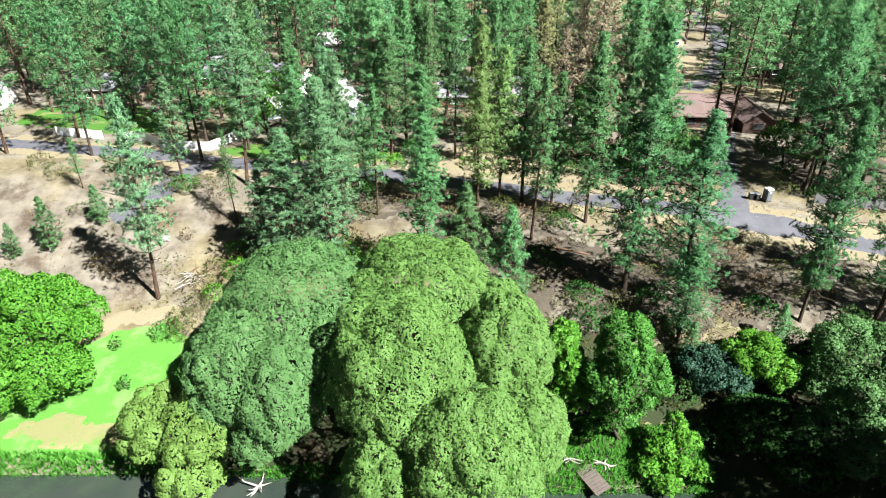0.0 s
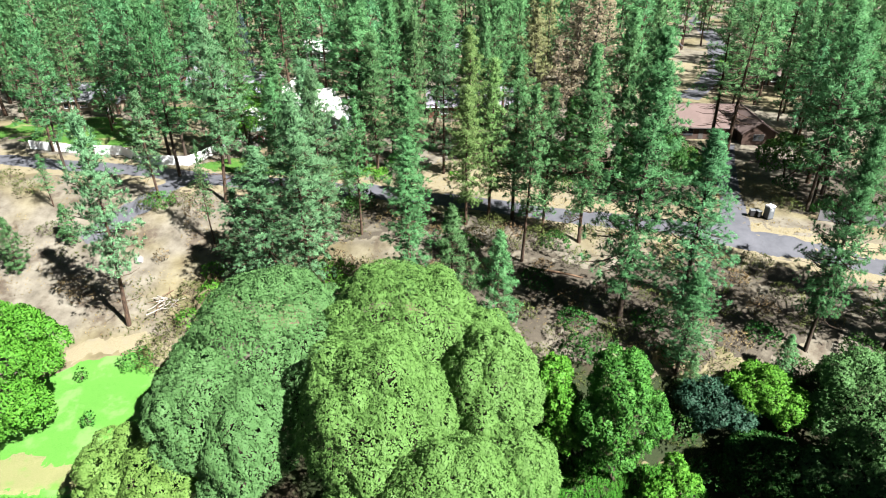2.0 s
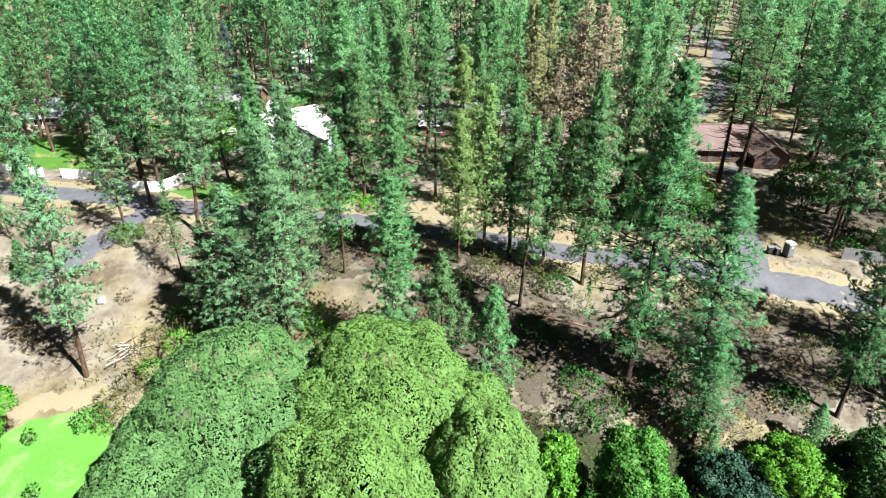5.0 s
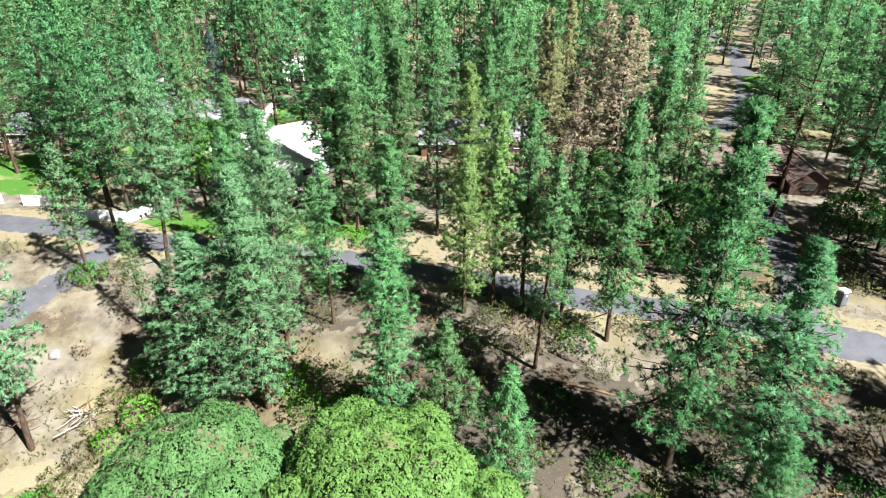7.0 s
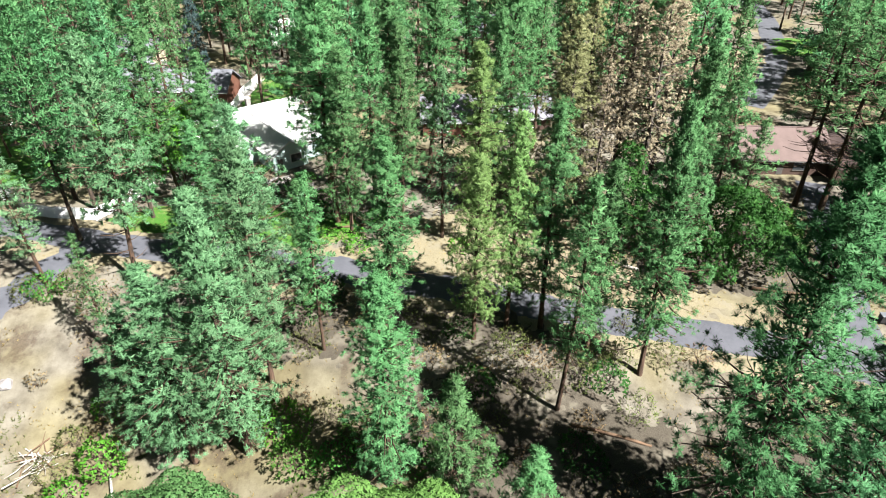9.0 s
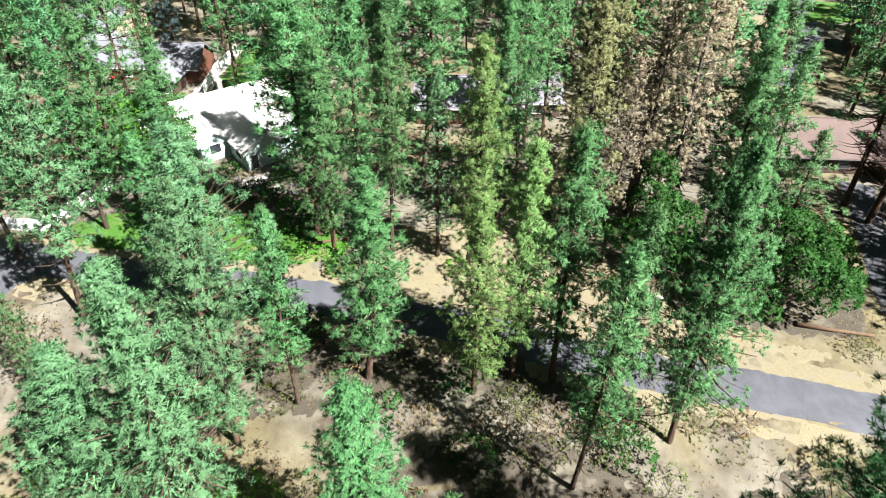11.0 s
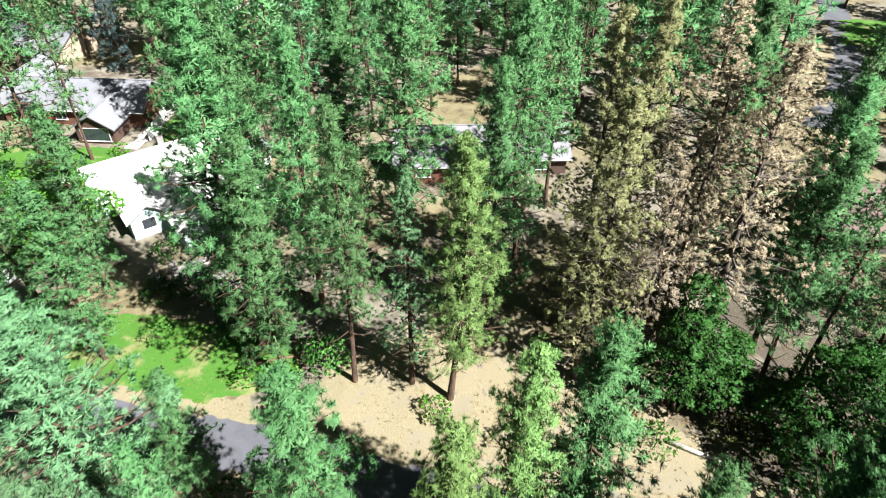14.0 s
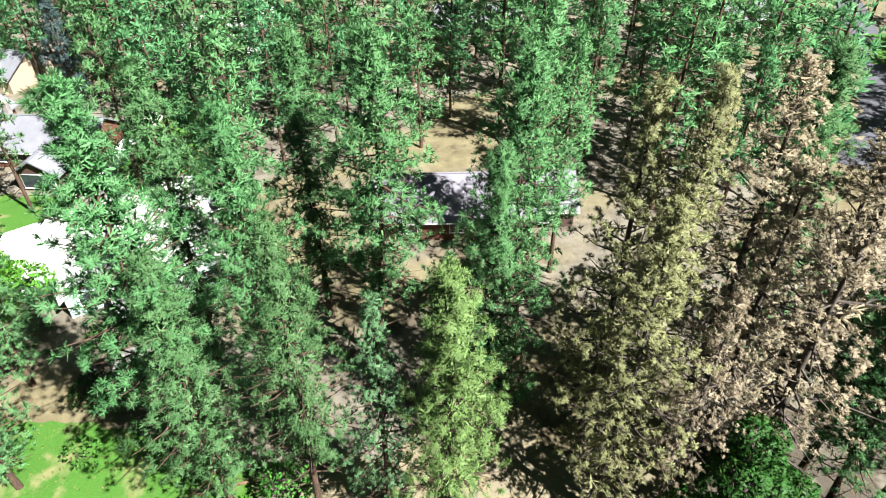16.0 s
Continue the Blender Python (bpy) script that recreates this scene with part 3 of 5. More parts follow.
# undergrowth sheet whose dark colour stands in for shade below the bank trees
tagged(patch("bank_undergrowth", [(-33, 49), (-10, 47.5), (24, 46.5), (48, 42), (70, 40), (70, 60), (58, 65), (48, 66), (40, 64), (34, 64.5), (27, 64.5), (17, 66), (10, 69), (-2, 73), (-16, 77), (-28, 73), (-34, 66), (-36, 56)], M_SHADED_UNDERGROWTH, 0.05, 1.0, 1.2), "green-brown undergrowth on the bank, coloured dark for tree shade", "undergrowth", kind="structure")
tagged(patch("worn_lawn", [(-52, 56), (-46, 54), (-38, 54.2), (-36, 57), (-40, 59), (-43, 58.2), (-47, 60), (-52, 59)], M_WORN, 0.075, 0.3, 1.2), "dry worn patch in the mown lawn", "lawn", kind="structure")
tagged(patch("lawn_edge", [(-53.5, 72.0), (-47, 75.6), (-40, 77.0), (-36, 74.4), (-35.5, 78.5), (-40, 80), (-48, 78.5), (-55, 74.5)], M_STRAW, 0.06, 0.6, 1.0), "pale worn dirt where the lawn meets the slope", "lawn", kind="structure")
tagged(patch("needle_litter", [(3, 74), (13, 68.5), (26, 66), (40, 66), (54, 70), (56, 84), (44, 85), (30, 87), (24, 84), (14, 90), (2, 90), (-4, 86)], M_LITTER, 0.045, 0.45, 3.0), "brown pine needle litter and shade-killed grass on the slope", "litter", kind="structure")
tagged(patch("needle_litter", [(-20, 95), (-8, 93), (2, 95), (14, 92), (20, 94), (6, 99.5), (-8, 103), (-18, 104)], M_LITTER, 0.045, 0.45, 3.0), "brown pine needle litter below the lane", "litter", kind="structure")
# darker litter laid over pale ground in place of woodland shade
tagged(patch("needle_litter", [(27, 108), (34, 102), (46, 101), (50, 112), (47, 126), (34, 127), (25, 121)], M_LITTER, 0.045, 0.6, 2.0), "brown needle litter laid as a shade patch under dying pines", "litter", kind="structure")
tagged(patch("needle_litter", [(58, 98), (72, 94.5), (84, 96), (84, 118), (68, 120), (63, 108)], M_LITTER, 0.045, 0.8, 1.5), "shaded needle litter under dark pines", "litter", kind="structure")


# ---- pines ----
def z_at(x, y):
    return rough_land(x, y)


PINE_H = 26.0
KINDS = {
    "full": pine_arrays(11, bare=0.18, reach=4.0, limbs=92, tufts=15, count=28, blade=0.36, thick=0.056, fill=6),
    "column": pine_arrays(12, bare=0.18, reach=3.3, limbs=92, tufts=14, tip=0.2, count=34, blade=0.34, thick=0.046, fill=6),
    "high": pine_arrays(13, bare=0.31, reach=3.9, limbs=76, tufts=16, dead_limbs=16, count=28, blade=0.36, thick=0.056, fill=6),
    "wide": pine_arrays(14, bare=0.20, reach=4.8, limbs=116, tufts=19, dead_limbs=14, count=48, blade=0.27, thick=0.036, fill=12),
    "close_full": pine_arrays(19, bare=0.14, reach=4.2, limbs=100, tufts=17, count=44, blade=0.32, thick=0.038, fill=7),
    "close_column": pine_arrays(20, bare=0.10, reach=3.3, limbs=92, tufts=15, count=42, blade=0.32, thick=0.038, tip=0.2, fill=7),
    "fine_full": pine_arrays(25, bare=0.18, reach=4.0, limbs=92, tufts=15, count=44, blade=0.35, thick=0.036, fill=7),
    "fine_column": pine_arrays(26, bare=0.20, reach=3.2, limbs=88, tufts=13, count=42, blade=0.35, thick=0.036, tip=0.2, fill=7),
    "fine_high": pine_arrays(27, bare=0.33, reach=3.9, limbs=74, tufts=15, dead_limbs=16, count=42, blade=0.35, thick=0.036, fill=7),
    "thin": pine_arrays(15, bare=0.30, reach=2.4, limbs=66, tufts=10, count=24, blade=0.34, thick=0.05, dead_limbs=18, trunk_r=0.18),
    "young": pine_arrays(16, bare=0.04, reach=5.4, limbs=92, tufts=13, count=15, fill=0, blade=0.85, thick=0.15, trunk_r=0.30, tip=0.06),
    "sparse": pine_arrays(17, bare=0.20, reach=3.4, limbs=76, tufts=18, fill=2, dead_limbs=22, count=54, blade=0.22, thick=0.034),
    "withered": pine_arrays(18, bare=0.36, reach=3.5, limbs=60, tufts=17, count=54, fill=1, blade=0.20, thick=0.036, dead_limbs=34),
}
LIGHT_KINDS = {
    "full": pine_arrays(21, bare=0.20, reach=4.0, limbs=66, tufts=10, count=10, blade=0.56, thick=0.125, fill=3, dead_limbs=4),
    "column": pine_arrays(22, bare=0.26, reach=3.2, limbs=64, tufts=10, count=10, blade=0.56, thick=0.125, fill=3, dead_limbs=4, tip=0.2),
    "high": pine_arrays(23, bare=0.30, reach=3.9, limbs=56, tufts=11, count=10, blade=0.56, thick=0.125, fill=3, dead_limbs=8),
    "bare": pine_arrays(28, bare=0.46, reach=3.9, limbs=48, tufts=11, count=12, blade=0.48, thick=0.09, fill=0, dead_limbs=64),
    "wide": pine_arrays(24, bare=0.24, reach=4.9, limbs=70, tufts=11, count=12, blade=0.62, thick=0.12, fill=3, dead_limbs=8),
}
FAR_KINDS = {
    "full": pine_arrays(41, bare=0.20, reach=4.0, limbs=50, tufts=9, count=8, blade=0.80, thick=0.18, fill=0, dead_limbs=2),
    "column": pine_arrays(42, bare=0.26, reach=3.2, limbs=48, tufts=8, count=8, blade=0.80, thick=0.18, fill=0, dead_limbs=2, tip=0.2),
    "high": pine_arrays(43, bare=0.30, reach=3.9, limbs=42, tufts=9, count=8, blade=0.80, thick=0.18, fill=0, dead_limbs=4),
}
PINE_LABELS = {
    "needle": "tall green ponderosa pine with reddish bark on dry ground",
    "pale": "pale grey-green pine with clumped needles on the slope",
    "blue": "tall blue-green pine with clumped needles",
    "olive": "yellowing half-dry pine with thinning needles",
    "lime": "yellow-green pine standing on pale straw ground",
    "spruce": "conical grey-blue spruce behind the grey house",
    "dead": "dead standing pine with rust-brown needles",
}
FOLIAGE = {"lime": M_NEEDLE_LIME, "spruce": M_SPRUCE, "needle": M_NEEDLE, "blue": M_NEEDLE_BLUE, "pale": M_NEEDLE_PALE, "olive": M_NEEDLE_OLIVE, "dead": M_NEEDLE_DEAD}
pine_store = {}


def pine(kind, tint, x, y, top, wide=1.0, turn=0.0, lean_x=0.0, lean_y=0.0, label="", dark_bark=False, light=0):
    """A pine of that kind standing on the land, with its tip at the height top."""
    z = z_at(x, y)
    s = (top - z) / PINE_H
    w = s * wide if s > 0.6 else s ** 0.8 * wide
    key = (kind, tint, dark_bark, light)
    m = pose(x, y, z, lean_y, lean_x, turn) @ Matrix.Diagonal((w, w, s, 1))
    if key not in pine_store:
        wood, needles = (KINDS, LIGHT_KINDS, FAR_KINDS)[light][kind]
        bark = M_BARK_GREY if tint in ("dead", "olive") else (M_BARK_DARK if dark_bark else M_BARK)
        ob = tree_from("pine_tree", wood, needles, bark, FOLIAGE[tint], PINE_LABELS[tint])
        ob.matrix_basis = m
        ob["group"] = "pines"
        pine_store[key] = ob
    else:
        src = pine_store[key]
        ob = src.copy()
        scene.collection.objects.link(ob)
        for ch in src.children:
            c = ch.copy()
            scene.collection.objects.link(c)
            c.parent = ob
        ob.matrix_basis = m
    if label:
        ob["label"] = label
    return ob


# kind, tint, x, y, height of the tip, width, turn, lean to x
NEAR_PINES = [
    ("high", "pale", -43.4, 81.4, 21.5, 0.95, 40, 0),
    ("thin", "needle", -34.7, 96.5, 12.0, 1.0, 10, 0),
    ("high", "pale", -35.0, 105.4, 28.5, 0.95, 80, 0),
    ("high", "blue", -45.7, 114.2, 28.0, 0.95, 200, 0),
    ("wide", "blue", -68.2, 117.4, 26.5, 0.85, 300, 0),
    ("column", "pale", -46.4, 106.0, 17.5, 1.2, 20, 0),
    ("thin", "needle", -63.9, 104.5, 8.0, 1.2, 60, 0),
    ("close_full", "pale", -22.5, 84.3, 16.0, 1.4, 20, 0),
    ("close_full", "pale", -17.0, 84.5, 23.0, 1.15, 130, 0),
    ("close_full", "pale", -16.0, 91.9, 24.0, 0.9, 210, 0),
    ("close_full", "pale", -27.5, 87.0, 9.0, 1.25, 300, 0),
    ("fine_column", "needle", -4.3, 97.0, 21.5, 1.35, 140, 0),
    ("thin", "needle", -10.7, 94.8, 19.6, 1.1, 70, 0),
    ("close_column", "needle", -2.2, 78.5, 19.5, 1.25, 100, 0),
    ("column", "lime", 5.6, 94.5, 21.3, 1.1, 160, 0),
    ("column", "lime", 9.2, 96.2, 24.5, 0.95, 220, 0),
    ("column", "needle", 13.0, 96.2, 25.4, 1.05, 30, 0),
    ("thin", "needle", 13.4, 85.9, 24.0, 1.1, 90, -2),
    ("column", "needle", 17.0, 91.5, 21.8, 1.0, 310, 0),
    ("wide", "needle", 22.3, 89.6, 27.6, 0.85, 140, 1),
    ("close_full", "blue", 24.0, 71.8, 32.7, 1.02, 250, 0),
    ("close_full", "blue", 30.8, 69.8, 22.8, 1.15, 330, 0),
    ("close_full", "blue", 29.6, 65.0, 8.5, 1.3, 200, 0),
    ("wide", "blue", 45.7, 67.2, 24.0, 0.75, 70, 0),
    ("full", "blue", 55.3, 67.0, 25.0, 1.0, 170, 0),
    ("wide", "blue", 61.0, 74.0, 27.0, 0.9, 270, 0),
    ("high", "needle", 66.8, 110.2, 30.0, 1.1, 20, 0),
    ("fine_full", "pale", -18.6, 100.8, 23.5, 1.3, 240, 0),
    ("fine_column", "needle", -13.5, 104.5, 14.0, 1.2, 15, 0),
    ("fine_full", "needle", -9.8, 115.8, 24.5, 1.05, 100, 0),
    ("fine_high", "needle", -12.2, 119.4, 33.0, 1.1, 190, 0),
    ("fine_full", "needle", -7.5, 125.5, 28.5, 1.0, 280, 0),
    ("fine_high", "needle", -3.0, 115.0, 27.5, 0.85, 330, 0),
    ("high", "needle", 0.2, 131.2, 31.5, 1.05, 45, 0),
    ("sparse", "pale", 2.3, 114.7, 22.5, 1.0, 75, 0),
    ("fine_column", "lime", 5.7, 113.0, 26.0, 1.05, 145, 0),
    ("fine_full", "needle", 9.5, 122.0, 27.5, 0.9, 5, 0),
    ("high", "needle", 13.4, 131.0, 30.0, 1.0, 215, 0),
    ("sparse", "olive", 17.4, 115.6, 28.5, 1.2, 300, 0),
    ("sparse", "olive", 17.6, 121.8, 31.5, 1.05, 15, 0),
    ("sparse", "olive", 20.8, 120.6, 33.0, 0.9, 210, 0),
    ("withered", "dead", 21.2, 113.9, 24.0, 0.8, 60, 0),
    ("withered", "dead", 24.6, 117.6, 29.0, 1.05, 110, 0),
    ("withered", "dead", 28.0, 115.0, 31.5, 1.15, 260, 0),
    ("withered", "dead", 31.0, 121.0, 29.0, 1.2, 350, 0),
    ("withered", "dead", 26.5, 124.0, 32.0, 1.15, 35, 0),
    ("full", "needle", 34.6, 118.4, 28.0, 0.95, 190, 0),
    ("column", "needle", 31.5, 128.0, 31.0, 1.0, 95, 0),
    ("full", "blue", -38.4, 120.4, 22.0, 1.1, 60, 0),
    ("full", "needle", -27.0, 117.8, 20.0, 1.2, 160, 0),
    ("full", "needle", -26.0, 108.5, 19.0, 1.1, 230, 0),
    ("high", "needle", -31.4, 158.3, 30.0, 0.9, 20, 0),
    ("high", "needle", -44.4, 155.5, 26.0, 0.8, 120, 0),
    ("bare", "needle", 54.0, 123.7, 27.0, 1.3, 200, 3),
    ("bare", "needle", 56.5, 121.5, 29.0, 1.35, 290, 3),
    ("high", "needle", 15.4, 143.0, 29.0, 1.0, 70, 0),
    ("high", "needle", 18.2, 143.4, 27.0, 0.9, 170, 0),
    ("high", "needle", 37.0, 114.0, 25.0, 0.9, 305, 0),
    ("full", "needle", -31.0, 128.0, 21.0, 1.1, 330, 0),
    ("full", "blue", -47.5, 122.8, 27.0, 1.0, 200, 0),
    ("full", "needle", -41.5, 141.0, 28.0, 1.0, 20, 0),
    ("high", "needle", -35.0, 123.5, 25.0, 1.0, 270, 0),
    ("full", "blue", -50.0, 141.0, 28.0, 1.0, 120, 0),
    ("full", "blue", -44.0, 131.0, 27.0, 1.05, 30, 0),
    ("full", "blue", -52.0, 126.0, 28.0, 1.0, 100, 0),
    ("wide", "blue", -58.0, 133.0, 29.0, 0.9, 190, 0),
    ("full", "needle", -76.0, 128.0, 28.0, 1.0, 260, 0),
    ("full", "needle", -85.0, 118.0, 27.0, 1.0, 10, 0),
    ("column", "needle", -5.0, 137.0, 29.0, 1.1, 80, 0),
    ("full", "needle", -15.0, 131.0, 29.0, 1.0, 310, 0),
    ("column", "needle", 42.0, 128.0, 28.0, 0.9, 220, 0),
    ("wide", "blue", 75.0, 95.0, 30.0, 0.9, 140, 0),
    ("full", "blue", 72.0, 118.0, 30.0, 1.0, 60, 0),
    ("full", "blue", 63.0, 101.0, 18.0, 1.0, 60, 0),
    ("full", "needle", 39.5, 110.5, 18.0, 1.2, 75, 0),
    ("high", "needle", 33.7, 113.8, 25.0, 0.95, 150, 0),
    ("wide", "blue", 60.8, 98.8, 27.0, 0.95, 40, 2),
    ("full", "blue", 67.0, 105.5, 28.0, 1.15, 130, 0),
    ("full", "blue", 72.0, 101.8, 27.0, 1.15, 220, 0),
    ("wide", "blue", 77.5, 112.0, 30.0, 0.9, 310, 0),
    ("full", "needle", 71.0, 113.5, 26.0, 1.15, 20, 0),
    # pine added so that its shade falls on the drive
    ("full", "blue", 67.8, 96.2, 22.0, 1.2, 50, 0),
    ("full", "blue", 83.0, 106.0, 28.0, 1.15, 250, 0),
    ("high", "needle", 97.0, 224.0, 25.0, 1.0, 30, 0),
    ("full", "needle", 91.0, 230.0, 26.0, 1.0, 110, 0),
    ("full", "needle", 106.0, 238.0, 26.0, 1.05, 210, 0),
    ("high", "needle", 112.0, 256.0, 27.0, 1.1, 300, 0),
    ("full", "needle", 101.0, 258.0, 27.0, 1.1, 70, 0),
    ("full", "needle", 122.0, 262.0, 27.0, 1.1, 160, 0),
    ("high", "needle", 108.0, 280.0, 28.0, 1.15, 250, 0),
    # two pines outside the view, added for shade at the right
    ("wide", "blue", 71.0, 57.0, 25.0, 1.0, 95, 0),
    ("wide", "blue", 69.0, 66.0, 27.0, 0.95, 175, 0),
]
for kind, tint, x, y, top, wide, turn, lx in NEAR_PINES:
    aside = (abs(x) > 47 or y > 140 or (abs(x) > 36 and y > 100)) and kind in LIGHT_KINDS
    pine(kind, tint, x, y, top, wide, turn, lx, dark_bark=tint == "blue", light=int(aside))
for x, y, top, wide, turn in ((-63.6, 91.3, 2.7, 0.8, 0), (-68.8, 89.6, -1.0, 0.8, 70), (-57.8, 96.8, 2.5, 0.9, 130), (3.0, 77.0, 11.0, 0.85, 200), (8.4, 70.3, 10.9, 0.85, 260), (30.5, 63.0, -1.0, 0.8, 20), (41.5, 64.0, 1.0, 0.8, 80)):
    pine("young", "needle", x, y, top, wide, turn, label="young green pine with branches down to the ground")

pine("young", "spruce", -52.5, 188.0, 17.0, 0.8, 40)

# the wood behind, tree by tree as far as the houses
HOUSE_SPOTS = [(-29, 140, 15), (-50, 168, 15), (60, 139, 15), (11, 154, 17), (-31, 170, 9), (-54, 153, 8), (75, 185, 12), (86, 206, 8), (62, 172, 9), (66, 120, 5), (-38, 170, 6), (-49, 184, 8)]


def free_of_houses(x, y):
    return all((x - a) ** 2 + (y - b) ** 2 > r * r for a, b, r in HOUSE_SPOTS)


rng = np.random.default_rng(5)
stand = [(p[2], p[3]) for p in NEAR_PINES]
placed = 0
for _ in range(6000):
    x, y = rng.uniform(-125, 135), rng.uniform(118, 205)
    if placed >= 175:
        break
    if abs(x - 2) > 34 + (y - 40) * 0.62 or not free_of_houses(x, y):
        continue
    if y < 150 and -46 < x < 58 or y < 185 and -10 < x < 26 and rng.uniform() < 0.6:
        continue
    if y < 127 - 0.16 * x and x < -40:
        continue
    if 0.41 < (x - 1.8) / (y - 36.7) < 0.56:
        continue
    if any((x - a) ** 2 + (y - b) ** 2 < 5.6 ** 2 for a, b in stand):
        continue
    stand.append((x, y))
    placed += 1
    kind = ["full", "column", "high", "full"][int(rng.integers(4))]
    tint = "needle" if rng.uniform() < (0.62 if x > -10 else 0.2) else "blue"
    if 14 < x < 40 and y < 150:
        tint = "dead" if rng.uniform() < 0.35 else ("olive" if rng.uniform() < 0.4 else "needle")
    pine(kind, tint, x, y, rng.uniform(15, 32), rng.uniform(0.95, 1.25), rng.uniform(0, 360), light=2 if y > 142 else 1)


def far_woods():
    """The closed pine wood further off, as one mesh."""
    light = [pine_arrays(31 + k, bare=0.25 + 0.08 * k, reach=4.4 - 0.3 * k, limbs=40, tufts=5, count=4, blade=1.2, thick=0.52, fans=2, dead_limbs=0, fill=0)[1] for k in range(3)]
    trunks = tube([(0, 0, -0.5), (0, 0, 13), (0, 0, 25)], [0.28, 0.2, 0.05], 4)
    vs, ns, wv, wf, wat = [], [], [], [], 0
    spots = []
    for _ in range(9000):
        if len(spots) >= 340:
            break
        x, y = rng.uniform(-230, 250), rng.uniform(196, 360)
        if abs(x) > 40 + y * 0.66 or abs(x - (70 + (y - 175) * 0.5)) < 6:
            continue
        if any((x - a) ** 2 + (y - b) ** 2 < 49 for a, b in spots[-260:]):
            continue
        spots.append((x, y))
        v, _, nv = light[int(rng.integers(3))]
        s, w, a = rng.uniform(0.85, 1.25), rng.uniform(0.95, 1.3), rng.uniform(0, 6.28)
        rot = np.array([[math.cos(a), -math.sin(a), 0], [math.sin(a), math.cos(a), 0], [0, 0, 1]])
        q = (v @ rot.T) * (w * s, w * s, s) + (x, y, 0)
        vs.append(q)
        ns.append(nv @ rot.T)
        wv.append(trunks[0] * (1, 1, s) + (x, y, 0))
        wf.append(trunks[1] + wat)
        wat += len(trunks[0])
    v = np.concatenate(vs)
    root = new("far_pine_wood")
    fresh("trunks", np.concatenate(wv), np.concatenate(wf), M_BARK, root, smooth=True)
    fresh("crowns", v, np.arange(len(v)).reshape(-1, 3), M_NEEDLE, root, normals=np.concatenate(ns))
    tagged(root, "dense green pine wood stretching away behind the houses", "forest", kind="stuff")


far_woods()


# ---- willow and the broadleaved trees by the river ----
WILLOW = [(-2.5, 64, 1.2, 8.8, 9.5, 8.3), (-4.7, 50.6, 1.2, 7.1, 8.6, 8.8), (6.4, 55, -0.2, 5.4, 6.6, 7.6), (8.0, 48, -4.2, 4.8, 5.6, 6.2), (2.2, 42.5, -2.2, 6.6, 6.2, 7.8), (-5.0, 43.0, -4.4, 4.5, 4.8, 5.4), (0.8, 37.5, -5.8, 6.0, 4.6, 5.6), (5.6, 62.5, -1.2, 5.0, 6.0, 6.0)]
WILLOW_B = [(-17.8, 64, 0.0, 9.4, 11.4, 8.5), (-22.0, 53.8, -1.4, 5.4, 6.4, 7.4), (-17.2, 51.8, -2.6, 4.8, 6.0, 7.4), (-18.9, 48.6, -5.2, 2.9, 3.0, 3.6)]
WILLOW_C = [(-30.4, 52.0, -7.2, 4.0, 4.4, 4.4), (-26.2, 50.0, -5.8, 3.9, 4.0, 4.4), (-26.6, 47.0, -9.8, 2.9, 3.0, 3.4)]
WILLOW_LOOK = dict(density=28.0, count=3, blade=0.23, thick=0.13, bark=M_BARK_DARK, depth=0.015, solid=0.93, spread=1.7, soft=0.70, clump=1.3, low=-0.22, lift=0.35, inner=(6.5, 0.34, 0.22), flat=0.72)
lobed_tree("willow_tree", budding(WILLOW, 34, 31, 0.15, 0.27, sit=0.83), (-2, 55, -12.2), foliage=M_WILLOW, label="huge dense rounded willow with bright green mounded crown", seed=41, trunk_r=0.7, boles=3, cores=WILLOW, **WILLOW_LOOK)
lobed_tree("willow_tree", budding(WILLOW_B, 38, 32, 0.14, 0.25, sit=0.83), (-19, 57, -12.2), foliage=M_WILLOW_GREY, label="dense rounded willow with greyer green mounded crown", seed=42, trunk_r=0.6, boles=2, cores=WILLOW_B, **WILLOW_LOOK)
lobed_tree("willow_tree", budding(WILLOW_C, 22, 33, 0.24, 0.40, sit=0.90), (-28, 51, -12.9), foliage=M_WILLOW_OLIVE, label="lower olive-green willow leaning over the river bank", seed=43, trunk_r=0.4, boles=2, cores=WILLOW_C, **WILLOW_LOOK)
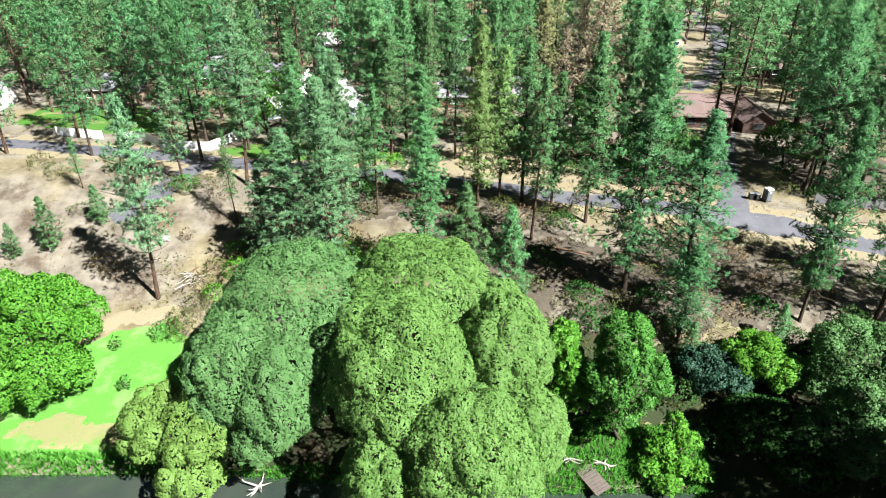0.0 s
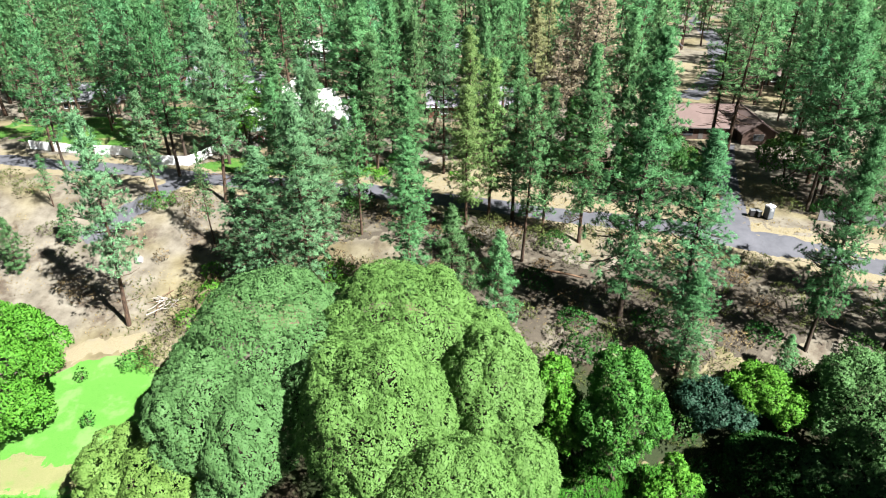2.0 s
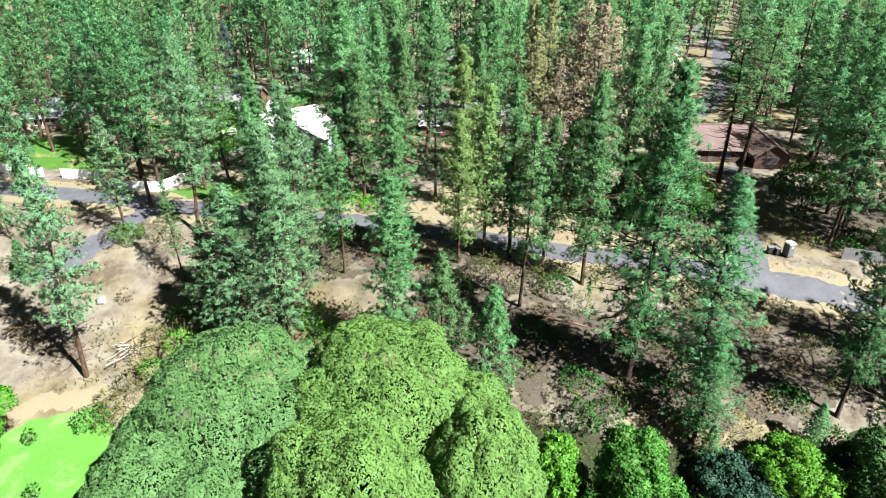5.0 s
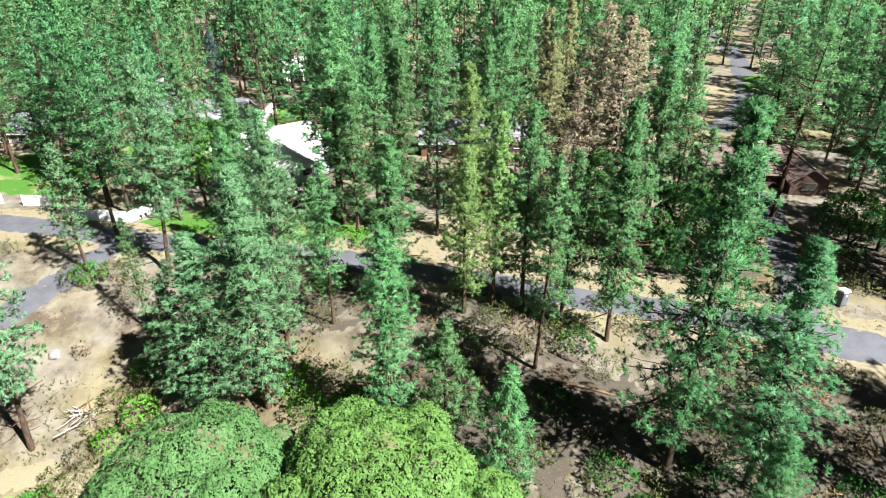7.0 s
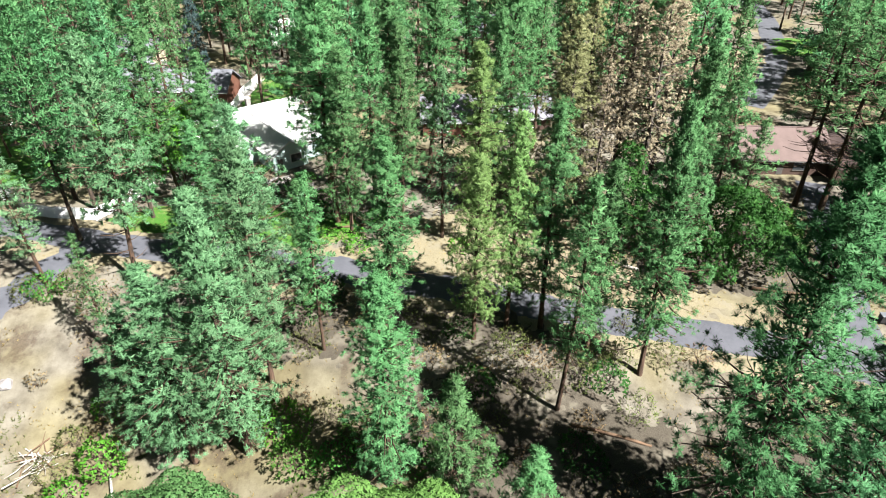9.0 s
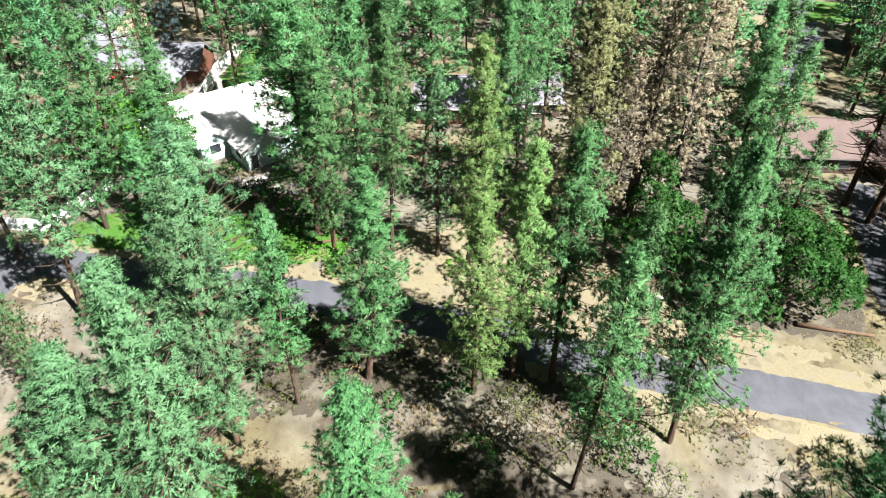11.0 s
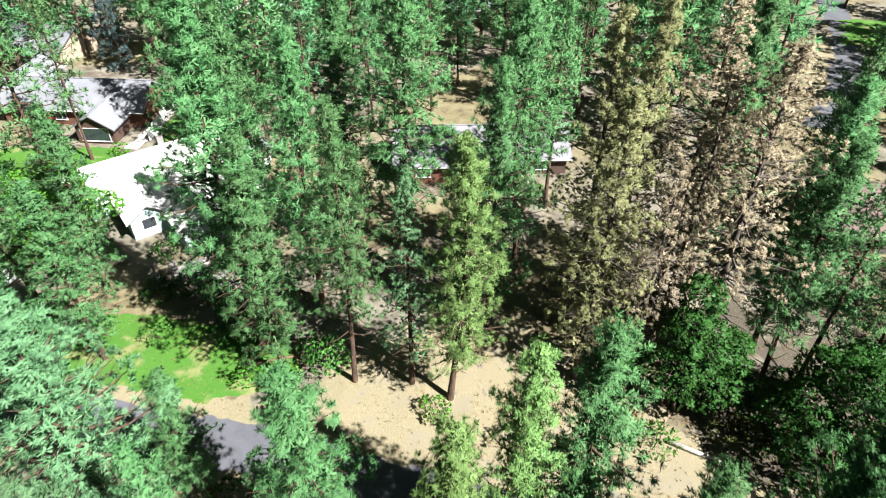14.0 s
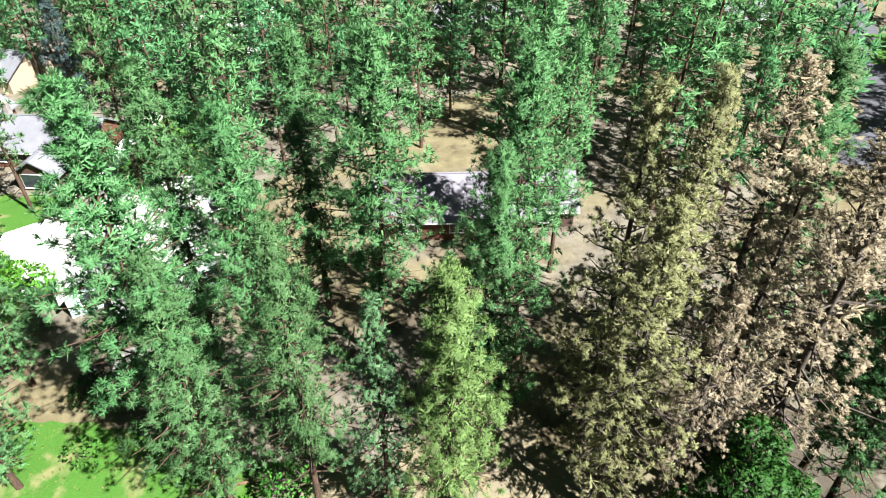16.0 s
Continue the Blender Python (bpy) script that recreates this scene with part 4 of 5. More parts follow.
BIG = [
    # unseen tree, its lobes placed to cast shade over the right bank
    ("broadleaf_tree", [(55, 36.5, 2.0, 8, 7, 7), (62, 35, 1.5, 7, 6, 7), (51, 37, -2, 5.5, 5.5, 6), (57, 40.5, -5, 6, 5, 6), (54, 33, -2, 6, 5, 7), (47.0, 38.0, 4.0, 4.8, 4.4, 5.0), (47.8, 43.5, 8.0, 4.4, 3.4, 4.4)], (55, 38, -13.4), M_BROAD, "leafy tree out of view, added to shade the river bank", 0.3),
    ("maple_tree", [(-52, 66.5, -4.0, 7, 6.5, 6.5), (-58, 63, -5.0, 7, 6, 6), (-49.5, 62, -7.5, 4.5, 4.5, 4.5), (-56, 58.5, -8.0, 5, 4, 4.5), (-63, 66, -5, 6, 6, 6)], (-54, 63, -12.0), M_BRIGHT, "bright green broadleaved tree at the lawn edge", 0.34),
    ("broadleaf_tree", [(20.0, 55.8, 0.1, 3.3, 3.6, 3.8), (21.2, 54.6, -2.6, 3.3, 3.4, 3.9), (18.6, 54.2, -2.8, 2.8, 2.8, 3.6), (19.6, 53.8, -5.2, 3.0, 2.6, 2.8)], (20.2, 54.5, -11.3), M_BROAD, "rounded deep green broadleaved tree on the bank", 0.3),
    ("broadleaf_tree", [(13.4, 57.5, 0.2, 1.7, 1.9, 2.4), (14.2, 56.6, -2.6, 1.9, 2.0, 2.6), (14.4, 55.4, -5.4, 2.0, 2.0, 2.8)], (14, 56.8, -11.0), M_BRIGHT, "small bright broadleaved tree beside the willow", 0.3),
    ("willow_tree", [(48, 56.5, -3.8, 6.5, 6, 5.2), (53, 55, -5.5, 6, 5, 5), (45.0, 52, -9.0, 5.0, 4.5, 4.8), (51, 50.5, -9.5, 6, 5, 5)], (48, 54, -11.5), M_WILLOW_GREY, "rounded willow with shaded lower crown on the bank", 0.3),
    ("broadleaf_tree", [(37.8, 61.0, -4.6, 3.4, 3, 2.8), (40, 59.5, -5.5, 2.6, 2.6, 2.4)], (38.5, 60.5, -8.0), M_BRIGHT, "low bright green shrub-like tree", 0.3),
    ("broadleaf_tree", [(25.6, 52.4, -7.2, 1.1, 1.0, 1.5), (24.2, 51.2, -9.4, 1.5, 1.2, 1.1), (27.2, 51.8, -9.0, 1.3, 1.1, 0.9), (25.8, 50.2, -11.0, 1.7, 1.4, 1.1), (22.6, 50.0, -11.2, 1.2, 1.1, 0.8), (28.4, 49.6, -11.6, 1.3, 1.1, 0.9), (24.4, 48.6, -12.2, 1.5, 1.2, 0.9)], (25, 50.5, -12.8), M_BRIGHT, "open young tree with yellow-green leaves", 0.4),
    ("broadleaf_tree", [(31.8, 60.5, -6.2, 3.0, 2.8, 2.6), (34.5, 59.5, -6.6, 2.6, 2.4, 2.2)], (32.5, 60, -9.0), M_NEEDLE_DEEP, "dark blue-green shrub on the slope", 0.35),
    # dark leaves put the shade of the bank into the thicket's colour
    ("broadleaf_tree", [(36, 54.5, -9.5, 4, 3.4, 3.2), (40, 50, -11, 4, 3.4, 3)], (38, 53, -12.2), M_BROAD_DARK, "thicket on the bank, its leaf colour darkened for shade", 0.3),
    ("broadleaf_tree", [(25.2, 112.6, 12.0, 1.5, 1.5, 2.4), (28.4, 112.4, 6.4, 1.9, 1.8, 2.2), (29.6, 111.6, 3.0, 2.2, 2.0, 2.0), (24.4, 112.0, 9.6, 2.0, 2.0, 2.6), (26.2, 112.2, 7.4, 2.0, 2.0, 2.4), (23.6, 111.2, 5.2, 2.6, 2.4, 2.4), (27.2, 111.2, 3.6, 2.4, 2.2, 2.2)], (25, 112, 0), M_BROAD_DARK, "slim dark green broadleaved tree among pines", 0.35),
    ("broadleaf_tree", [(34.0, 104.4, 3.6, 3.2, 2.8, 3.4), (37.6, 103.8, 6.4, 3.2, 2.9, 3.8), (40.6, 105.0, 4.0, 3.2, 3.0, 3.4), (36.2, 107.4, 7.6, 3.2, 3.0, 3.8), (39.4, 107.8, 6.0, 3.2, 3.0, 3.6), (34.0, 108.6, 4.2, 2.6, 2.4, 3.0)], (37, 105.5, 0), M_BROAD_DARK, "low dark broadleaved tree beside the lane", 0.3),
    ("broadleaf_tree", [(-36.5, 131, 6.5, 4.5, 4.5, 5), (-40.5, 129, 5, 4, 4, 4), (-37, 134.5, 4.5, 4.5, 4, 4)], (-37.5, 131, 0), M_BRIGHT, "bright green leafy garden tree by the pale house", 0.3),
    ("broadleaf_tree", [(63, 113.5, 3.8, 3.6, 3.2, 3.6), (66, 112.0, 3.0, 2.6, 2.6, 2.8)], (64, 113, 0), M_BROAD, "leafy yard tree near the brown house", 0.3),
    ("broadleaf_tree", [(46.0, 112.0, 2.6, 3.0, 2.6, 2.6)], (46, 112, 0), M_BROAD, "rounded green shrub near the drive", 0.3),
]
for k, (name, lobes, at, leaf, label, depth) in enumerate(BIG):
    lobed_tree(name, budding(lobes, 26 if at[1] < 90 else 14, 70 + k, 0.15 if at[1] < 90 else 0.22, 0.34 if at[1] < 90 else 0.48, sit=0.95), at, 13.0 if at[1] < 90 else 7.2, 5 if at[1] < 90 else 6, 0.27, 0.15 if at[1] < 90 else 0.14, M_BARK_DARK, leaf, label, 60 + k, 0.22, depth=depth, solid=0.86, soft=0.65, spread=1.3, cores=lobes, clump=0.8, inner=(10.0 if at[1] < 90 else 4.0, 0.42, 0.26), low=-0.35, boles=2 if len(lobes) > 2 else 1)

# shrubs: x, y, radius, height, leaf
SHRUBS = [
    (-31.5, 83.8, 2.4, 4.4, M_BRIGHT), (-14.3, 86.0, 3.0, 3.6, M_BRIGHT), (-34.5, 81.3, 2.2, 2.2, M_BRIGHT), (-36.6, 80.2, 2.2, 1.9, M_SHRUB), (-39.5, 74.6, 2.0, 1.9, M_BROAD), (-37.3, 74.2, 2.2, 2.1, M_SHRUB), (-36.0, 86.6, 1.9, 1.9, M_SHRUB), (-12.0, 82.0, 2.6, 2.6, M_BROAD), (-8.0, 81.0, 2.4, 2.2, M_BROAD), (-35.5, 77.0, 3.4, 1.8, M_SHRUB), (-38.8, 77.5, 2.2, 1.4, M_SHRUB), (-33, 73, 3.0, 1.8, M_BANKGRASS),
    (-37.0, 84.0, 2.2, 1.6, M_SHRUB), (-33.0, 88.0, 1.8, 1.8, M_DRYSHRUB), (-45.9, 105.0, 2.6, 2.0, M_BROAD), (-13.5, 89.5, 2.2, 1.6, M_DRYSHRUB), (-6.5, 97.0, 2.4, 1.6, M_DRYSHRUB), (8.0, 92.0, 2.4, 1.5, M_SHRUB),
    (17.0, 91.0, 2.2, 2.0, M_SHRUB), (19.5, 90.5, 2.0, 1.7, M_SHRUB), (34.0, 82.5, 2.4, 1.6, M_SHRUB), (38.5, 79.0, 2.6, 1.6, M_SHRUB), (42.0, 80.5, 2.2, 1.4, M_DRYSHRUB), (33.0, 70.0, 2.2, 1.5, M_DRYSHRUB),
    (4.6, 111.0, 1.5, 1.8, M_BRIGHT), (-5.6, 116.6, 2.4, 3.2, M_BROAD), (-8.8, 112.0, 1.8, 1.6, M_BRIGHT), (22.8, 107.8, 2.0, 2.0, M_BROAD), (29.5, 108.0, 2.6, 2.6, M_SHRUB), (14.8, 147.5, 1.8, 1.2, M_BROAD), (17.0, 146.5, 1.5, 0.9, M_BROAD),
    (-41.4, 64.0, 0.9, 1.7, M_BROAD), (-45.8, 71.8, 0.8, 1.9, M_BROAD), (-62, 99, 2.0, 1.4, M_SHRUB), (-70, 108, 2.4, 2.0, M_SHRUB), (-75, 112, 2.6, 2.2, M_SHRUB), (-60.0, 110.0, 2.2, 1.8, M_SHRUB), (-54, 88, 2.4, 1.6, M_DRYSHRUB),
    (-52, 86, 2.2, 1.4, M_DRYSHRUB), (1.0, 84.0, 2.0, 1.4, M_DRYSHRUB), (7.0, 84.5, 1.8, 1.4, M_SHRUB), (27.5, 80, 2.2, 1.4, M_DRYSHRUB), (30.0, 76, 2.0, 1.4, M_SHRUB), (47.5, 77, 2.2, 1.5, M_SHRUB), (13.5, 66.5, 1.8, 1.4, M_SHRUB),
    (-23, 120.5, 1.6, 1.4, M_BROAD), (-16, 124.0, 2.2, 1.8, M_BROAD), (-27, 133.5, 1.8, 1.4, M_BROAD), (-19, 131.5, 1.8, 1.5, M_BROAD), (-10, 114.8, 1.6, 1.0, M_BRIGHT), (-13.0, 115.4, 1.4, 0.9, M_BRIGHT), (-41.0, 157.2, 1.3, 1.5, M_BRIGHT), (-36, 176, 1.6, 1.8, M_BROAD),
    # the first five bushes take dark leaves in place of bank shade
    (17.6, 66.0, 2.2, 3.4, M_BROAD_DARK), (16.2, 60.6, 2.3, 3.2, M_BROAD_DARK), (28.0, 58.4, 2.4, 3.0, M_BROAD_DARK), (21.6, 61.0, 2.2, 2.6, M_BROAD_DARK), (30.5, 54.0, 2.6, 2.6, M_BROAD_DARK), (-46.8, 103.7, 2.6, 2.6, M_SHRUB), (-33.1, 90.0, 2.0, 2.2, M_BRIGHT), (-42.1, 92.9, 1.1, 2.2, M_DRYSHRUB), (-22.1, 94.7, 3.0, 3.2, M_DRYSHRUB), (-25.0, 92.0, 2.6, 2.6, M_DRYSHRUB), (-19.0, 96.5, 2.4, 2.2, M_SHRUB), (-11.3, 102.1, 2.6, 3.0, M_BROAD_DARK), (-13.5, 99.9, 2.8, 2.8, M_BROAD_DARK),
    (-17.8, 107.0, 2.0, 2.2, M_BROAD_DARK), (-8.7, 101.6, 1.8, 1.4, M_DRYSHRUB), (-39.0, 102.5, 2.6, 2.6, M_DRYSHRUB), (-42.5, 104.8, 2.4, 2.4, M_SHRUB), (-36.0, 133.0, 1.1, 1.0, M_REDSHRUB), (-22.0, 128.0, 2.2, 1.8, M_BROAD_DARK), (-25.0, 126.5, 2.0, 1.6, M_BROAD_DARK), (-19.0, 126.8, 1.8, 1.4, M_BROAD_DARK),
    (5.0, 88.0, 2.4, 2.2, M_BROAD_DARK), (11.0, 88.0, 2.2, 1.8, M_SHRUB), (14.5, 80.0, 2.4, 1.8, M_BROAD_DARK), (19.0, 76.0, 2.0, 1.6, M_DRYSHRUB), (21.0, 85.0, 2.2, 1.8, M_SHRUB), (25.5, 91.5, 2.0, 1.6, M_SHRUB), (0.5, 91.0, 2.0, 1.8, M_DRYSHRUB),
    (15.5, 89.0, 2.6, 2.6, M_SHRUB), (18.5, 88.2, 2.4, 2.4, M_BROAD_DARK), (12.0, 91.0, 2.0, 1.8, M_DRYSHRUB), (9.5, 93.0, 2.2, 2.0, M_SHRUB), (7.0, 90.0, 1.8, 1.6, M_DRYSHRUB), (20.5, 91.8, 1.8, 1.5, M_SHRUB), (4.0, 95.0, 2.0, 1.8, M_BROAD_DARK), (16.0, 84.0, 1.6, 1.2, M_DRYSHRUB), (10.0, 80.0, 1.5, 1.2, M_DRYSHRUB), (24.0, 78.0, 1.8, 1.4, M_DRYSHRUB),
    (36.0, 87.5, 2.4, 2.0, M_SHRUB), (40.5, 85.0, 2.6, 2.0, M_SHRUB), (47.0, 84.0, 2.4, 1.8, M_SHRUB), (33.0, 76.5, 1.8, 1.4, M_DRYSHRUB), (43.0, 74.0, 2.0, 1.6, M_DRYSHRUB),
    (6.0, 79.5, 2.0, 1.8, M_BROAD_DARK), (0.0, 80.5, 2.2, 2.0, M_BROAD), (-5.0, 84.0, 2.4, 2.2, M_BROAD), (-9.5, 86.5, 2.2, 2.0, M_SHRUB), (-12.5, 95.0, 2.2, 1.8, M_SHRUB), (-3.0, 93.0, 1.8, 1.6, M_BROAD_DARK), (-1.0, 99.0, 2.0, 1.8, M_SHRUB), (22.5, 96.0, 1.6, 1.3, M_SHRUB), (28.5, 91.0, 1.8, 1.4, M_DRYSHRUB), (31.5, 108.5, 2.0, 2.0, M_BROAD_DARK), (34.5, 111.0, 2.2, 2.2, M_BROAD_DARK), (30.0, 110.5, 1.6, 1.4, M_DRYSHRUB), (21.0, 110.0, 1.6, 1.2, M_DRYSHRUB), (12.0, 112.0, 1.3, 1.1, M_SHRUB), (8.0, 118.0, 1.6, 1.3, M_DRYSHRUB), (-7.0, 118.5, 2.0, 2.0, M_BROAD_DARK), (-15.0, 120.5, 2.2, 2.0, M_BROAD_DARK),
    # dark-leaved bushes on these two lines also stand in for tree shade
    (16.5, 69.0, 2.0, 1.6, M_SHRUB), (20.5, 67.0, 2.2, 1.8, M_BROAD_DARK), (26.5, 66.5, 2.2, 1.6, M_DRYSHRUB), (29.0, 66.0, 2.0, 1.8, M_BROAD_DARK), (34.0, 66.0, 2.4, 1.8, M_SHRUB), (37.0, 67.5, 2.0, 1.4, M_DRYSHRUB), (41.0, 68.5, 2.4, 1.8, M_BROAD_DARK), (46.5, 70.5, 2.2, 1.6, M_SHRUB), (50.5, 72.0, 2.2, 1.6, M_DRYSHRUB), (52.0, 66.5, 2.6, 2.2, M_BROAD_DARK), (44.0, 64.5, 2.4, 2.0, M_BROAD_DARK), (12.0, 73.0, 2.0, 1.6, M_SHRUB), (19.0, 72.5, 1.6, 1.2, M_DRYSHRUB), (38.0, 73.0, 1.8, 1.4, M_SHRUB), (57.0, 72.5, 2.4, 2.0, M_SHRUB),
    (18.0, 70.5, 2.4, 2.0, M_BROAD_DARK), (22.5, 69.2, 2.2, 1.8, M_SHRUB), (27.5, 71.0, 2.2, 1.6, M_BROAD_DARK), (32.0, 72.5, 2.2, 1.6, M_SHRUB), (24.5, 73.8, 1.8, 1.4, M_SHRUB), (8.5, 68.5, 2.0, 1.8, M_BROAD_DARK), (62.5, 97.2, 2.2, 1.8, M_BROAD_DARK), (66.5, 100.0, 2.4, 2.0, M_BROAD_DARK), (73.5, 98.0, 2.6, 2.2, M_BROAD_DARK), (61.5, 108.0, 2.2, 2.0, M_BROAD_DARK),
    (43.5, 99.5, 1.8, 1.4, M_SHRUB), (58.0, 99.5, 2.2, 1.6, M_SHRUB), (69.0, 98.5, 2.4, 2.2, M_BROAD), (50.5, 126.5, 2.0, 1.6, M_SHRUB),
]
for k, (x, y, r, h, leaf) in enumerate(SHRUBS):
    z = z_at(x, y)
    srng = np.random.default_rng(200 + k)
    lobes = [(x, y, z + h * 0.5, r * 0.8, r * 0.8, h * 0.55)] + [(x + srng.uniform(-0.6, 0.6) * r, y + srng.uniform(-0.6, 0.6) * r, z + h * srng.uniform(0.3, 0.6), r * 0.55, r * 0.5, h * 0.42) for _ in range(3)]
    dry = leaf in (M_DRYSHRUB, M_SHRUB)
    lobed_tree("shrub", lobes, (x, y, z), 6.0 if dry else 8.0, 3, 0.36, 0.10 if dry else 0.16, M_BARK_DARK, leaf, "dry straw-coloured twiggy bush on bare ground" if leaf is M_DRYSHRUB else ("olive-green scrubby bush on dry ground" if leaf is M_SHRUB else ("low red-leaved garden bush among pale boulders" if leaf is M_REDSHRUB else "leafy green bush with rounded crown")), 300 + k, 0.05, category="bush", depth=0.5, boles=1)


# ---- houses ----
def gable(bm, x0, x1, y0, y1, eave, ridge, along="x", over=0.5, thick=0.22):
    """Two roof slabs with thickness over a box, the ridge along one way."""
    if along == "x":
        ym, a0, a1 = (y0 + y1) / 2, x0 - over, x1 + over
        run = (y1 - y0) / 2
        drop = (ridge - eave) / run * over
        quads = [[(a0, y0 - over, eave - drop), (a1, y0 - over, eave - drop), (a1, ym, ridge), (a0, ym, ridge)], [(a0, ym, ridge), (a1, ym, ridge), (a1, y1 + over, eave - drop), (a0, y1 + over, eave - drop)]]
    else:
        xm, a0, a1 = (x0 + x1) / 2, y0 - over, y1 + over
        run = (x1 - x0) / 2
        drop = (ridge - eave) / run * over
        quads = [[(x0 - over, a1, eave - drop), (x0 - over, a0, eave - drop), (xm, a0, ridge), (xm, a1, ridge)], [(xm, a1, ridge), (xm, a0, ridge), (x1 + over, a0, eave - drop), (x1 + over, a1, eave - drop)]]
    for q in quads:
        top = [bm.verts.new(p) for p in q]
        low = [bm.verts.new((p[0], p[1], p[2] - thick)) for p in q]
        bm.faces.new(top)
        bm.faces.new(low[::-1])
        for k in range(4):
            bm.faces.new((top[k], low[k], low[(k + 1) % 4], top[(k + 1) % 4]))
    return bm


def walls_under(bm, x0, x1, y0, y1, eave, ridge, along="x"):
    """A solid block with gable ends."""
    e, r = eave - 0.05, ridge - 0.28
    if along == "x":
        ym = (y0 + y1) / 2
        a = [(x0, y0, -0.4), (x0, y1, -0.4), (x0, y1, e), (x0, ym, r), (x0, y0, e)]
        b = [(x1, p[1], p[2]) for p in a]
    else:
        xm = (x0 + x1) / 2
        a = [(x1, y0, -0.4), (x0, y0, -0.4), (x0, y0, e), (xm, y0, r), (x1, y0, e)]
        b = [(p[0], y1, p[2]) for p in a]
    va, vb = [bm.verts.new(p) for p in a], [bm.verts.new(p) for p in b]
    bm.faces.new(va[::-1])
    bm.faces.new(vb)
    for k in range(5):
        bm.faces.new((va[k], va[(k + 1) % 5], vb[(k + 1) % 5], vb[k]))
    bmesh.ops.recalc_face_normals(bm, faces=bm.faces)
    return bm


def window(parent, x, y, z, w, h, face="front", mat=None):
    """A framed pane set on a wall that faces -y (front), +x or -x."""
    d = 0.05
    if face == "front":
        fr = part("window", boxed(x - w / 2 - 0.09, x + w / 2 + 0.09, y - d, y + 0.05, z - 0.09, z + h + 0.09, 0.01), mat or M_TRIM, parent)
        part("pane", boxed(x - w / 2, x + w / 2, y - d - 0.012, y - d + 0.02, z, z + h), M_GLASS, fr, "dark reflecting glass")
        part("sill", boxed(x - w / 2 - 0.14, x + w / 2 + 0.14, y - d - 0.08, y, z - 0.15, z - 0.09), mat or M_TRIM, fr)
    else:
        s = 1 if face == "right" else -1
        a, b = sorted((x - s * 0.05, x + s * d))
        fr = part("window", boxed(a, b, y - w / 2 - 0.09, y + w / 2 + 0.09, z - 0.09, z + h + 0.09, 0.01), mat or M_TRIM, parent)
        a, b = sorted((x + s * (d - 0.02), x + s * (d + 0.012)))
        part("pane", boxed(a, b, y - w / 2, y + w / 2, z, z + h), M_GLASS, fr, "dark reflecting glass")
    return fr


def door(parent, x, y, w=0.95, h=2.05, mat=None):
    d = part("door", boxed(x - w / 2, x + w / 2, y - 0.05, y + 0.05, 0.0, h, 0.01), mat or M_DARKTRIM, parent)
    part("handle", boxed(x + w / 2 - 0.14, x + w / 2 - 0.08, y - 0.11, y - 0.05, 0.98, 1.08, 0.01), M_BLACK, d)
    return d


def house(at, turn, bodies, wall, roof, label, windows=(), doors=(), chimneys=(), trim=None, over=0.55):
    """A house of one or more gabled blocks: (x0, x1, y0, y1, eave, ridge, along)."""
    root = new("house")
    root.matrix_basis = pose(at[0], at[1], 0.05, 0, 0, turn)
    for b in bodies:
        mat = b[7] if len(b) > 7 else wall
        if mat is None:
            for px in (b[0] + 0.15, b[1] - 0.15):
                for py in (b[2] + 0.15, (b[2] + b[3]) / 2):
                    part("post", boxed(px - 0.09, px + 0.09, py - 0.09, py + 0.09, -0.3, b[4] - 0.1, 0.015), M_TRIM, root)
        else:
            part("wall", walls_under(bmesh.new(), *b[:7]), mat, root)
        r = part("roof", gable(bmesh.new(), *b[:7], over=over), roof, root)
        x0, x1, y0, y1, eave, ridge, along = b[:7]
        cap = bmesh.new()
        if along == "x":
            box(cap, x0 - over - 0.02, x1 + over + 0.02, (y0 + y1) / 2 - 0.14, (y0 + y1) / 2 + 0.14, ridge - 0.06, ridge + 0.05, 0.02)
        else:
            box(cap, (x0 + x1) / 2 - 0.14, (x0 + x1) / 2 + 0.14, y0 - over - 0.02, y1 + over + 0.02, ridge - 0.06, ridge + 0.05, 0.02)
        part("ridge_cap", cap, roof, r)
        if along == "x":
            run = (ridge - eave) / ((y1 - y0) / 2) * over
            part("gutter", boxed(x0 - over, x1 + over, y0 - over - 0.12, y0 - over, eave - run - 0.2, eave - run - 0.06, 0.02), trim or M_TRIM, r)
    for w in windows:
        window(root, *w, mat=trim)
    for d in doors:
        door(root, *d)
    for x, y, z0, z1, s in chimneys:
        c = part("chimney", boxed(x - s / 2, x + s / 2, y - s / 2, y + s / 2, z0, z1, 0.03), M_STONE, root)
        part("cap", boxed(x - s / 2 - 0.08, x + s / 2 + 0.08, y - s / 2 - 0.08, y + s / 2 + 0.08, z1, z1 + 0.12, 0.02), M_CONCRETE, c)
    return tagged(root, label, "house")


# the pale house: main block, entry gable and a wing towards the lane
house((-28, 139), 36.9, [
    (-9, 13, 6.5, 14.5, 3.0, 5.5, "x"), (-4, 0.2, 0.0, 9.5, 3.0, 4.4, "y"), (0.2, 6.2, -5.8, 9.5, 3.0, 4.9, "y"), (6.9, 12.6, -4.2, 9.5, 2.9, 4.6, "y"),
], M_MINTWALL, M_WHITEROOF, "pale mint house with bleached near-white shingle roof", windows=[(-2.0, 0.0, 1.0, 1.5, 1.3), (4.2, -5.8, 1.0, 1.8, 1.3), (-6.5, 6.5, 1.0, 1.6, 1.2), (9.8, -4.2, 1.0, 1.8, 1.2), (0.2, -3.0, 0.9, 1.6, 1.3, "left")], doors=[(1.4, -5.8)], chimneys=[(4.0, 11.5, 4.5, 6.6, 0.8)])
